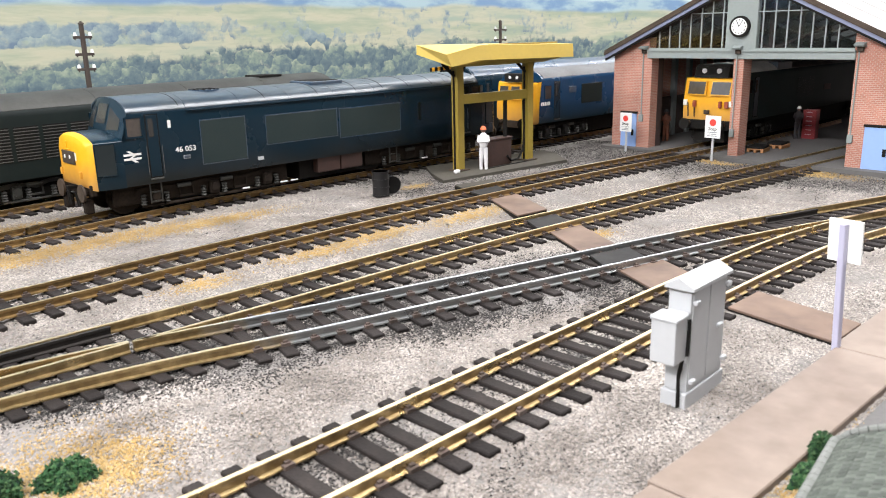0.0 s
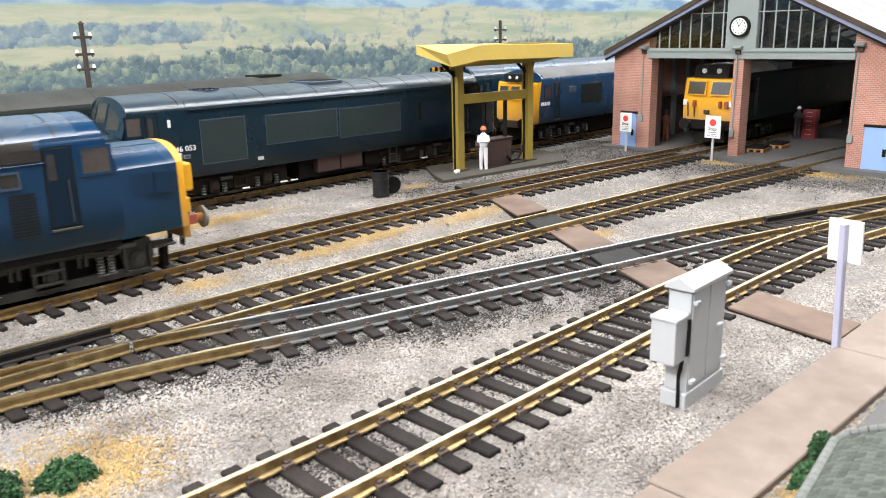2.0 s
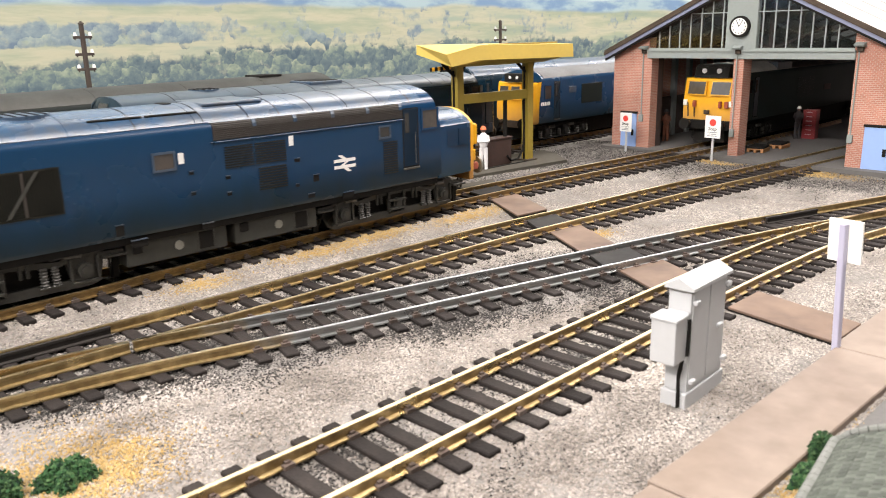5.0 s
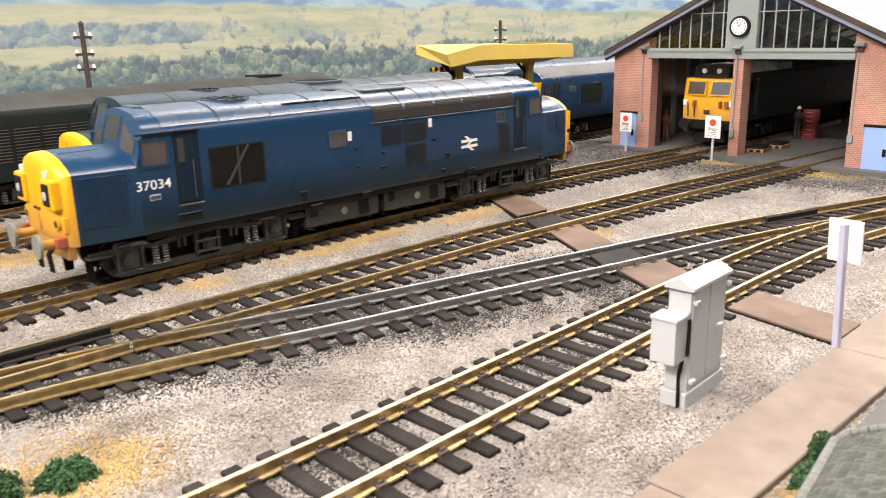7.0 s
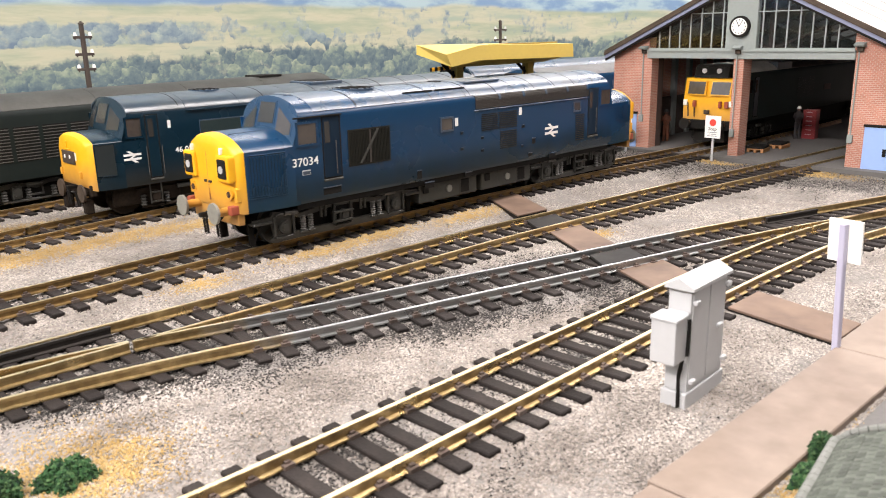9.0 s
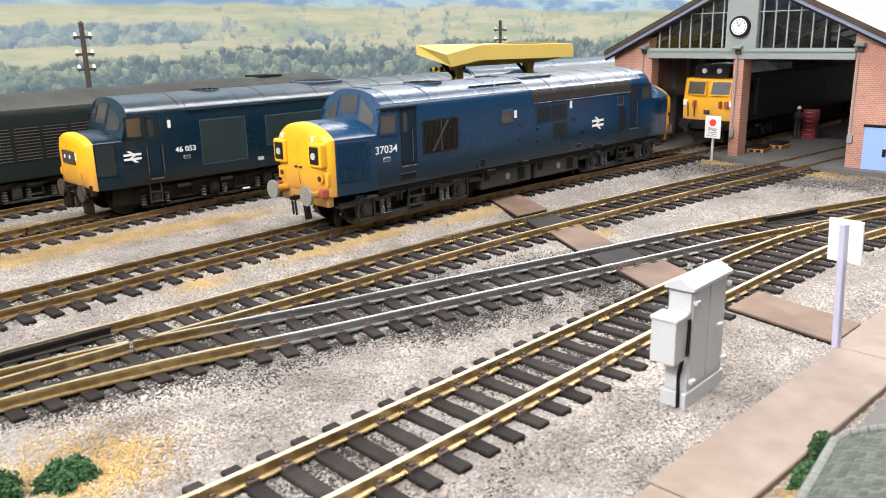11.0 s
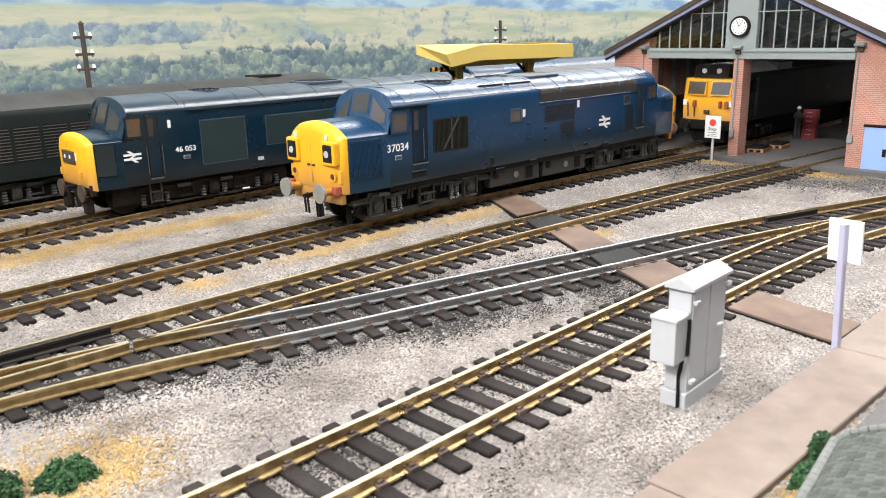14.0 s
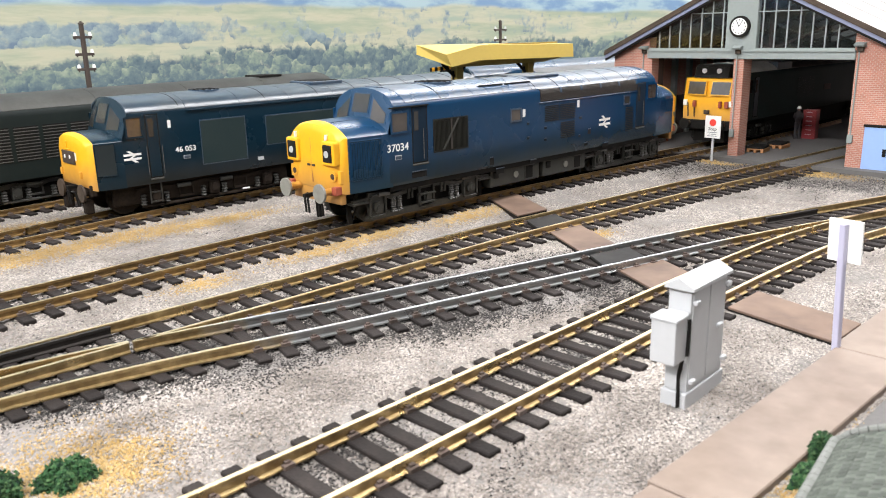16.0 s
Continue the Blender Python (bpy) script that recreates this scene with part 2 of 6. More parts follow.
# blues darken downwards: dirt, with the side's dim reflection put into the colour
dirt_and_shade(M["blue"], (0.007, 0.022, 0.026), 14, 27, 0.85)
dirt_and_shade(M["dkblue"], (0.006, 0.009, 0.009), 12, 22, 0.7)
dirt_and_shade(M["yellow"], (0.34, 0.18, 0.075), 13, 28, 0.85)


# ---- mesh helpers ----
def part(name, bm, material, parent=None, label="", smooth=False):
    """Links a bmesh, written in millimetres, as one mesh object."""
    me = bpy.data.meshes.new(name)
    bm.normal_update()
    bm.to_mesh(me)
    bm.free()
    me.transform(Matrix.Scale(S, 4))
    me.materials.append(M[material] if isinstance(material, str) else material)
    if smooth:
        me.shade_smooth()
        me.set_sharp_from_angle(angle=radians(35))
    ob = new(name, me)
    ob.parent = parent
    if label:
        tagged(ob, label)
    return ob


def share(name, me, parent, x=0, y=0, z=0, rz=0, rx=0, ry=0):
    """One more piece on the same mesh data."""
    ob = new(name, me)
    ob.parent = parent
    ob.matrix_basis = pose(x * S, y * S, z * S, rx, ry, rz)
    return ob


def base(name, label, category, x=0, y=0, z=0, rz=0, group="", kind=""):
    ob = new(name)
    ob.empty_display_size = 0.01
    ob.matrix_basis = pose(x * S, y * S, z * S, 0, 0, rz)
    return tagged(ob, label, category, group, kind)


def box(x0, x1, y0, y1, z0, z1, bevel=0.0, bm=None, seg=2):
    b = bmesh.new()
    bmesh.ops.create_cube(b, size=1)
    for v in b.verts:
        v.co = Vector(((x0 + x1) / 2 + v.co.x * (x1 - x0), (y0 + y1) / 2 + v.co.y * (y1 - y0), (z0 + z1) / 2 + v.co.z * (z1 - z0)))
    if bevel:
        bmesh.ops.bevel(b, geom=b.edges[:], offset=bevel, segments=seg, affect="EDGES", profile=0.5)
    return b if bm is None else join(bm, b)


def join(bm, b):
    me = bpy.data.meshes.new("scrap")
    b.to_mesh(me)
    b.free()
    bm.from_mesh(me)
    bpy.data.meshes.remove(me)
    return bm


def rod(p, q, r, seg=12, bm=None, r2=None):
    """A round bar from p to q."""
    b = bmesh.new()
    p, q = Vector(p), Vector(q)
    bmesh.ops.create_cone(b, cap_ends=True, segments=seg, radius1=r, radius2=r if r2 is None else r2, depth=(q - p).length)
    turn = (q - p).to_track_quat("Z", "Y").to_matrix().to_4x4()
    bmesh.ops.transform(b, matrix=Matrix.Translation((p + q) / 2) @ turn, verts=b.verts)
    return b if bm is None else join(bm, b)


def loft(rings, caps=True, bm=None):
    """A skin over rings of equally many points."""
    b = bmesh.new()
    rows = [[b.verts.new(p) for p in ring] for ring in rings]
    n = len(rows[0])
    for u, v in zip(rows, rows[1:]):
        for i in range(n):
            b.faces.new((u[i], u[(i + 1) % n], v[(i + 1) % n], v[i]))
    if caps:
        b.faces.new(rows[0][::-1])
        b.faces.new(rows[-1])
    bmesh.ops.recalc_face_normals(b, faces=b.faces[:])
    return b if bm is None else join(bm, b)


def prism(poly, axis, a, c, bm=None):
    """A flat outline drawn out along an axis from a to c."""
    put = {"x": lambda u, v, w: (w, u, v), "y": lambda u, v, w: (u, w, v), "z": lambda u, v, w: (u, v, w)}[axis]
    return loft([[put(u, v, w) for u, v in poly] for w in (a, c)], True, bm)


def smoothpath(pts, step=3.0):
    """A curve through points in the plane, by Catmull and Rom."""
    pts = [Vector(p) for p in pts]
    pts = [2 * pts[0] - pts[1]] + pts + [2 * pts[-1] - pts[-2]]
    out = []
    for a, b, c, d in zip(pts, pts[1:], pts[2:], pts[3:]):
        n = max(2, int((c - b).length / step))
        for i in range(n):
            t = i / n
            out.append(0.5 * (2 * b + (c - a) * t + (2 * a - 5 * b + 4 * c - d) * t * t + (3 * b - a - 3 * c + d) * t ** 3))
    return out + [pts[-2]]


def sides(path):
    out = []
    for i, p in enumerate(path):
        d = (path[min(i + 1, len(path) - 1)] - path[max(i - 1, 0)]).normalized()
        out.append(Vector((-d.y, d.x)))
    return out


RAIL = [(-1.15, 0), (1.15, 0), (1.15, 0.35), (0.35, 0.65), (0.35, 1.75), (0.62, 1.95), (0.62, 2.6), (-0.62, 2.6), (-0.62, 1.95), (-0.35, 1.75), (-0.35, 0.65), (-1.15, 0.35)]


def rail(path, off, top):
    """A rail of I section along a path, at an offset to its side."""
    return loft([[(p.x + n.x * (off + u), p.y + n.y * (off + u), top - 2.6 + v) for u, v in RAIL] for p, n in zip(path, sides(path))])


def lettering(text, size, material, parent, m, name="lettering", label=""):
    """Words as flat raised letters; m places them, in millimetres."""
    cu = bpy.data.curves.new("scrap", "FONT")
    cu.body, cu.size, cu.extrude, cu.align_x, cu.align_y = text, size, 0.04, "CENTER", "CENTER"
    cu.offset = 0.006 * size
    tmp = new("scrap", cu)
    me = bpy.data.meshes.new_from_object(tmp.evaluated_get(bpy.context.evaluated_depsgraph_get()))
    bpy.data.objects.remove(tmp)
    me.transform(Matrix.Scale(S, 4) @ m @ Matrix.Diagonal((1.1, 1, 1, 1)))
    me.materials.clear()
    me.materials.append(M[material])
    ob = new(name, me)
    ob.parent = parent
    if label:
        tagged(ob, label)
    return ob


def side_text(x, y, z):
    """The pose of letters on a side that faces the near edge of the layout."""
    return Matrix.Translation((x, y, z)) @ pose(0, 0, 0, 90, 0, 0)


def level(y):
    """Height of the ground: the back of the yard lies a little higher."""
    t = min(max((y + 40) / 26, 0), 1)
    return -3.4 + 1.3 * t * t * (3 - 2 * t)


# ---- ground, backdrop, hall ----
def ground():
    nx, ny = 300, 210
    xs, ys = np.linspace(-420, 900, nx), np.linspace(-470, 300, ny)
    verts = [(x * S, y * S, (level(y) - 0.35 + 0.5 * noise.noise((x * 0.05, y * 0.05, 0)) + 0.35 * noise.noise((x * 0.3, y * 0.3, 3))) * S) for y in ys for x in xs]
    faces = [(j * nx + i, j * nx + i + 1, (j + 1) * nx + i + 1, (j + 1) * nx + i) for j in range(ny - 1) for i in range(nx - 1)]
    me = bpy.data.meshes.new("ground")
    me.from_pydata(verts, [], faces)
    me.shade_smooth()
    m = mat("fine_ballast_bed", (0.23, 0.215, 0.20), (0.14, 0.13, 0.122), 0.95, 0, 700, 1600, 0.8, mix=0.5, contrast=0.12, spec=0.15)
    me.materials.append(m)
    return tagged(new("ground", me), "pale grey fine ballast over the model yard", "ground", kind="structure")


def scatter(name, n, size, where, material, label, category, squash=0.7, seed=1):
    """Loose grains, each a small uneven cap, over the places that where() allows."""
    rng = np.random.default_rng(seed)
    p = where(rng, n)
    n = len(p)
    octa = np.array([(1, 0, -0.4), (0, 1, -0.4), (-1, 0, -0.4), (0, -1, -0.4), (0, 0, 0.75)], float)
    tri = np.array([(0, 1, 4), (1, 2, 4), (2, 3, 4), (3, 0, 4)])
    v = np.repeat(octa[None], n, 0) * rng.uniform(0.6, 1.25, (n, 5, 1))
    v[:, :, 2] *= squash
    a = rng.uniform(0, 6.283, n)
    tl = rng.normal(0, 0.3, n)
    ca, sa, ct, st = np.cos(a), np.sin(a), np.cos(tl), np.sin(tl)
    x, y, z = v[:, :, 0], v[:, :, 1], v[:, :, 2]
    y, z = y * ct[:, None] - z * st[:, None], y * st[:, None] + z * ct[:, None]
    x, y = x * ca[:, None] - y * sa[:, None], x * sa[:, None] + y * ca[:, None]
    k = size * rng.uniform(0.55, 1.25, n)[:, None]
    co = np.stack([x * k + p[:, None, 0], y * k + p[:, None, 1], z * k + p[:, None, 2]], -1).reshape(-1, 3) * S
    idx = (tri[None] + 5 * np.arange(n)[:, None, None]).reshape(-1)
    me = bpy.data.meshes.new(name)
    me.vertices.add(len(co))
    me.vertices.foreach_set("co", co.ravel())
    me.loops.add(len(idx))
    me.loops.foreach_set("vertex_index", idx.astype(np.int32))
    me.polygons.add(len(idx) // 3)
    me.polygons.foreach_set("loop_start", np.arange(0, len(idx), 3, dtype=np.int32))
    me.update(calc_edges=True)
    me.materials.append(M[material])
    return tagged(new(name, me), label, category, kind="stuff")


def lift(y):
    t = np.clip((y + 40) / 26, 0, 1)
    return -3.4 + 1.3 * t * t * (3 - 2 * t)


# ---- tracks: centre lines in plan, and the height of the rail head ----
LINE = dict(
    A=smoothpath([(-420, 40), (-200, 60), (-45, 79), (-24, 82.5), (0, 86.5), (25, 90), (54, 92.3), (90, 93), (195, 94), (420, 96)]),
    B=smoothpath([(-420, -10), (-200, -8), (-60, -4.6), (-25, -2), (35, 0.2), (90, 1), (146, 0.3), (215, -3.2), (300, -9), (420, -14), (520, -14)], 1.5),
    C=smoothpath([(-420, -50), (-200, -51), (-80, -51.7), (-40, -52.6), (0, -53.2), (50, -53.4), (90, -54.4), (145, -58.6), (205, -63), (265, -69.5), (340, -77), (520, -92)], 1.5),
    D=smoothpath([(-420, -47), (-200, -54), (-120, -60.5), (-82, -64.3), (-55, -69.2), (-29, -75.8), (-10, -80.8), (29, -90), (82, -103), (125, -113), (151, -120), (187, -131), (243, -148.5), (300, -166), (420, -205)], 1.5),
    E=smoothpath([(-420, -144.5), (-200, -144.3), (-60, -144.3), (60, -143), (120, -143.6), (160, -146.3), (215, -156.5), (300, -176), (420, -206)], 1.5),
    Z=smoothpath([(-420, 80), (-200, 115), (-30, 142), (-4, 145.5), (100, 153), (420, 156)]),
)
TOP = dict(A=1.3, B=1.3, C=0.0, D=0.0, E=0.0, Z=1.3)
LOOK = dict(A="brown-sided brass-topped model track beneath parked locomotives", B="brass-topped model track that the blue locomotive runs on",
            C="brass-topped model track leading into the engine shed", D="crossover model track with grey painted rails",
            E="bright brass-topped model track on dark sleepers", Z="rearmost model track beside the painted backdrop")


def sleeper_mesh(name, half):
    """A sleeper with a pair of brown chairs gripping each rail."""
    bm = bmesh.new()
    for s in (-8.7, 8.7):
        for d in (-1, 1):
            box(-1.15, 1.15, *sorted((s + d * 0.42, s + d * 1.75)), -2.7, -1.75, 0, bm)
            box(-0.55, 0.55, *sorted((s + d * 0.40, s + d * 1.15)), -1.75, -1.25, 0, bm)
    n = len(bm.faces)
    box(-1.75, 1.75, -half, half, -4.6, -2.62, 0.25, bm, 1)
    me = bpy.data.meshes.new(name)
    bm.to_mesh(me)
    bm.free()
    me.transform(Matrix.Scale(S, 4))
    me.materials.append(M["sleeper"])
    me.materials.append(M["chair"])
    for f in me.polygons[:n]:
        f.material_index = 1
    return me


def cut(path, x0, x1):
    return [p for p in path if x0 <= p.x <= x1]


def other(key, x):
    return min(LINE[key], key=lambda p: abs(p.x - x)).y


def tracks():
    short = sleeper_mesh("sleeper", 16.0)
    for key, path in LINE.items():
        track = base("railway_track", LOOK[key], "railway track")
        top = TOP[key]
        for off in (-8.7, 8.7):
            side = {"A": "brownrail", "B": "brownrail", "Z": "brownrail", "D": "crossrail"}.get(key, "rail")
            spans = [(-420, 900)]
            if key == "D":
                spans = [(-420, -57), (-57, 900)] if off > 0 else [(-420, 168), (168, 900)]
            if (key, off > 0) in (("C", False), ("E", True)):
                gap = -56 if key == "C" else 168
                spans = [(-420, gap), (gap, 900)]
            for x0, x1 in spans:
                piece = cut(path, x0, x1)
                r = part("rail", rail(piece, off, top), side, track)
                if piece:
                    head = [[(p.x + n.x * (off + u), p.y + n.y * (off + u), top + v) for u, v in ((-0.5, -0.3), (0.5, -0.3), (0.42, 0.06), (-0.42, 0.06))] for p, n in zip(piece, sides(piece))]
                    part("running_surface", loft(head), "crosshead" if key == "D" else "polished", r, "polished running surface")
        gone, nxt = 0.0, 0.0
        for p, q in zip(path, path[1:]):
            d = q - p
            while nxt < gone + d.length:
                c = p + d * ((nxt - gone) / d.length)
                nxt += 7.5
                if not -200 < c.x < 440:
                    continue
                if (key == "C" and c.x < -24 and abs(c.y - other("D", c.x)) < 22) or (key == "E" and c.x > 176 and abs(c.y - other("D", c.x)) < 22):
                    continue
                if key == "D" and (abs(c.y - other("C", c.x)) < 22 or abs(c.y - other("E", c.x)) < 20):
                    continue
                share("sleeper", short, track, c.x, c.y, top, math.degrees(math.atan2(d.y, d.x)) + random.uniform(-1.2, 1.2))
            gone += d.length
        if key == "D":
            for path2, off, x0, x1 in (("C", 6.9, -100, -54), ("D", -6.9, -82, -56), ("D", 6.9, 172, 200), ("E", -6.9, 160, 200)):
                part("check_rail", rail(cut(LINE[path2], x0, x1), off, -0.1), "blackrail", track, "black check rail beside the running rail")
            # longer sleepers carry both roads through the turnouts
            for x0, x1, a, b in ((-200, -24, "C", "D"), (176, 430, "D", "E")):
                for x in np.arange(x0, x1, 7.5):
                    ya, yb = other(a, x), other(b, x)
                    if abs(ya - yb) < 22:
                        part("long_sleeper", box(x - 1.7, x + 1.7, min(ya, yb) - 15, max(ya, yb) + 15, -4.6, -2.66, 0.25, seg=1), "sleeper", track)


def backdrop():
    m = bpy.data.materials.new("painted_landscape")
    m.use_nodes = True
    t = m.node_tree
    bsdf = t.nodes["Principled BSDF"]
    bsdf.inputs["Roughness"].default_value = 0.7
    co = t.nodes.new("ShaderNodeTexCoord")
    sep = t.nodes.new("ShaderNodeSeparateXYZ")
    t.links.new(co.outputs["Object"], sep.inputs["Vector"])

    def tex(scale, sx, sz, detail=6, rough=0.6, src=None):
        mp, n = t.nodes.new("ShaderNodeMapping"), t.nodes.new("ShaderNodeTexNoise")
        mp.inputs["Scale"].default_value = (sx, 1, sz)
        n.inputs["Scale"].default_value, n.inputs["Detail"].default_value, n.inputs["Roughness"].default_value = scale, detail, rough
        t.links.new(src or co.outputs["Object"], mp.inputs["Vector"])
        t.links.new(mp.outputs["Vector"], n.inputs["Vector"])
        return n.outputs["Fac"]

    def num(op, a, b):
        n = t.nodes.new("ShaderNodeMath")
        n.operation = op
        for i, v in enumerate((a, b)):
            if isinstance(v, (int, float)):
                n.inputs[i].default_value = v
            else:
                t.links.new(v, n.inputs[i])
        return n.outputs[0]

    def ramp(value, stops, mode="LINEAR"):
        r = t.nodes.new("ShaderNodeValToRGB")
        r.color_ramp.interpolation = mode
        while len(r.color_ramp.elements) < len(stops):
            r.color_ramp.elements.new(0.5)
        for e, (p, c) in zip(r.color_ramp.elements, stops):
            e.position, e.color = p, (*c, 1)
        t.links.new(value, r.inputs["Fac"])
        return r.outputs["Color"]

    def blend(f, a, b):
        n = t.nodes.new("ShaderNodeMix")
        n.data_type = "RGBA"
        t.links.new(f, n.inputs["Factor"])
        t.links.new(a, n.inputs["A"])
        t.links.new(b, n.inputs["B"])
        return n.outputs["Result"]

    def step(value, lo, hi):
        r = t.nodes.new("ShaderNodeMapRange")
        r.interpolation_type = "SMOOTHSTEP"
        r.inputs["From Min"].default_value, r.inputs["From Max"].default_value = lo, hi
        t.links.new(value, r.inputs["Value"])
        return r.outputs["Result"]

    def flat(c):
        n = t.nodes.new("ShaderNodeRGB")
        n.outputs[0].default_value = (*c, 1)
        return n.outputs[0]

    z, x = num("MULTIPLY", sep.outputs["Z"], 1000.0), num("MULTIPLY", sep.outputs["X"], 1000.0)
    roll = num("MULTIPLY", num("SUBTRACT", tex(7, 1, 0.3, 3), 0.5), 16.0)
    h = num("ADD", z, roll)
    # pale fields with faint mown streaks
    fields = ramp(tex(26, 0.35, 2.6, 6), [(0.32, (0.235, 0.31, 0.245)), (0.45, (0.335, 0.375, 0.275)), (0.55, (0.455, 0.445, 0.325)), (0.68, (0.305, 0.365, 0.295))])
    # tree crowns: clumps, lighter where they round over
    vo, un = t.nodes.new("ShaderNodeTexVoronoi"), t.nodes.new("ShaderNodeVectorMath")
    wob, wm = t.nodes.new("ShaderNodeTexNoise"), t.nodes.new("ShaderNodeVectorMath")
    wob.inputs["Scale"].default_value, wob.inputs["Detail"].default_value = 150, 4
    t.links.new(co.outputs["Object"], wob.inputs["Vector"])
    wm.operation = "MULTIPLY_ADD"
    wm.inputs[1].default_value = (0.012, 0.0, 0.012)
    t.links.new(wob.outputs["Color"], wm.inputs[0])
    t.links.new(co.outputs["Object"], wm.inputs[2])
    vo.inputs["Scale"].default_value = 95
    t.links.new(wm.outputs[0], vo.inputs["Vector"])
    un.operation = "SUBTRACT"
    t.links.new(wm.outputs[0], un.inputs[0])
    t.links.new(vo.outputs["Position"], un.inputs[1])
    loc = t.nodes.new("ShaderNodeSeparateXYZ")
    t.links.new(un.outputs[0], loc.inputs[0])
    up = num("SUBTRACT", num("MULTIPLY", loc.outputs["Z"], 26.0), num("MULTIPLY", loc.outputs["X"], 9.0))
    crown = num("ADD", num("ADD", num("MULTIPLY", tex(170, 1, 1.2, 8, 0.68), 0.62), 0.18), num("MULTIPLY", up, 0.55))
    tree = vo.outputs["Position"]
    near = ramp(crown, [(0.36, (0.062, 0.105, 0.14)), (0.48, (0.115, 0.165, 0.18)), (0.57, (0.20, 0.26, 0.215)), (0.70, (0.38, 0.42, 0.30))])
    far = ramp(crown, [(0.34, (0.13, 0.19, 0.26)), (0.50, (0.21, 0.28, 0.31)), (0.66, (0.36, 0.41, 0.35))])
    woods = blend(step(h, 62, 74), near, far)
    # how thick the woods stand: dense in the valley, a belt half-way up to the west, scattered above
    dense = num("ADD", num("SUBTRACT", 1.0, step(h, 57, 67)), num("MULTIPLY", num("MULTIPLY", step(h, 68, 71), num("SUBTRACT", 1.0, step(h, 80, 85))), num("SUBTRACT", 1.0, step(x, 90, 190))))
    amount = num("ADD", num("ADD", num("MULTIPLY", dense, 0.205), num("MULTIPLY", tex(24, 0.4, 2.4, 7, 0.68, tree), 0.9)), num("MULTIPLY", tex(130, 1, 1.2, 5), 0.42))
    land = blend(step(amount, 0.67, 0.80), fields, woods)
    # far ridge, then sky with bright clouds
    ridge = blend(step(tex(40, 0.5, 1.5, 5), 0.4, 0.6), flat((0.16, 0.27, 0.42)), flat((0.34, 0.46, 0.50)))
    crest = num("SUBTRACT", h, num("MULTIPLY", step(x, 380, 520), -3.0))
    land = blend(step(crest, 91, 95), land, ridge)
    clouds = ramp(tex(16, 0.5, 1.8, 6), [(0.36, (0.24, 0.42, 0.66)), (0.5, (0.62, 0.72, 0.76)), (0.62, (0.88, 0.88, 0.80))])
    t.links.new(blend(step(crest, 103, 108), land, clouds), bsdf.inputs["Base Color"])
    plan = smoothpath([(-500, 175), (-200, 215), (100, 240), (500, 255), (900, 240)], 20)
    n = sides(plan)
    bm = loft([[(p.x, p.y, -30), (p.x, p.y, 320), (p.x + k.x * 4, p.y + k.y * 4, 320), (p.x + k.x * 4, p.y + k.y * 4, -30)] for p, k in zip(plan, n)])
    return tagged(part("backdrop", bm, m), "painted backdrop of hazy green hills, fields and woods", "backdrop", kind="structure")


def hall():
    for name, b in (("floor", (-1200, 2200, -1200, 1000, -790, -750)), ("ceiling", (-1200, 2200, -1200, 1000, 1200, 1240)),
                    ("wall_north", (-1200, 2200, 1000, 1040, -750, 1200)), ("wall_south", (-1200, 2200, -1240, -1200, -750, 1200)),
                    ("wall_east", (2200, 2240, -1200, 1000, -750, 1200)), ("wall_west", (-1240, -1200, -1200, 1000, -750, 1200))):
        tagged(part(name, box(*b), "hall"), "plain pale wall of the hall" if "wall" in name else "plain pale %s of the hall" % name, name.split("_")[0], kind="structure")


tagged(part("baseboard", box(-418, 898, -468, 298, -750, -8, 3), "hall"), "plain boxed-in baseboard carrying the model yard", "baseboard", kind="structure")
ground()
backdrop()
hall()
tracks()


# ---- locomotives: x runs along the track, z is height over the board, the track's centre is y = 0 ----
def arch(w, zs, zt, n=18, p=2.05):
    """Roof line from one cantrail over the crown to the other."""
    out = []
    for i in range(n + 1):
        a = math.pi * i / n
        c, s = math.cos(a), math.sin(a)
        out.append((-w * math.copysign(abs(c) ** (2 / p), c), zs + (zt - zs) * s ** (2 / p)))
    return out


def crown(w, zs, zt, n=18):
    """A shallow bowed top that meets the sides in a soft crease."""
    return [(w * u * (1 - 0.025 * abs(u) ** 12), zs + (zt - zs) * (1 - abs(u) ** 2.3)) for u in (2 * i / n - 1 for i in range(n + 1))]


def flip(L, x, back):
    return L - x if back else x


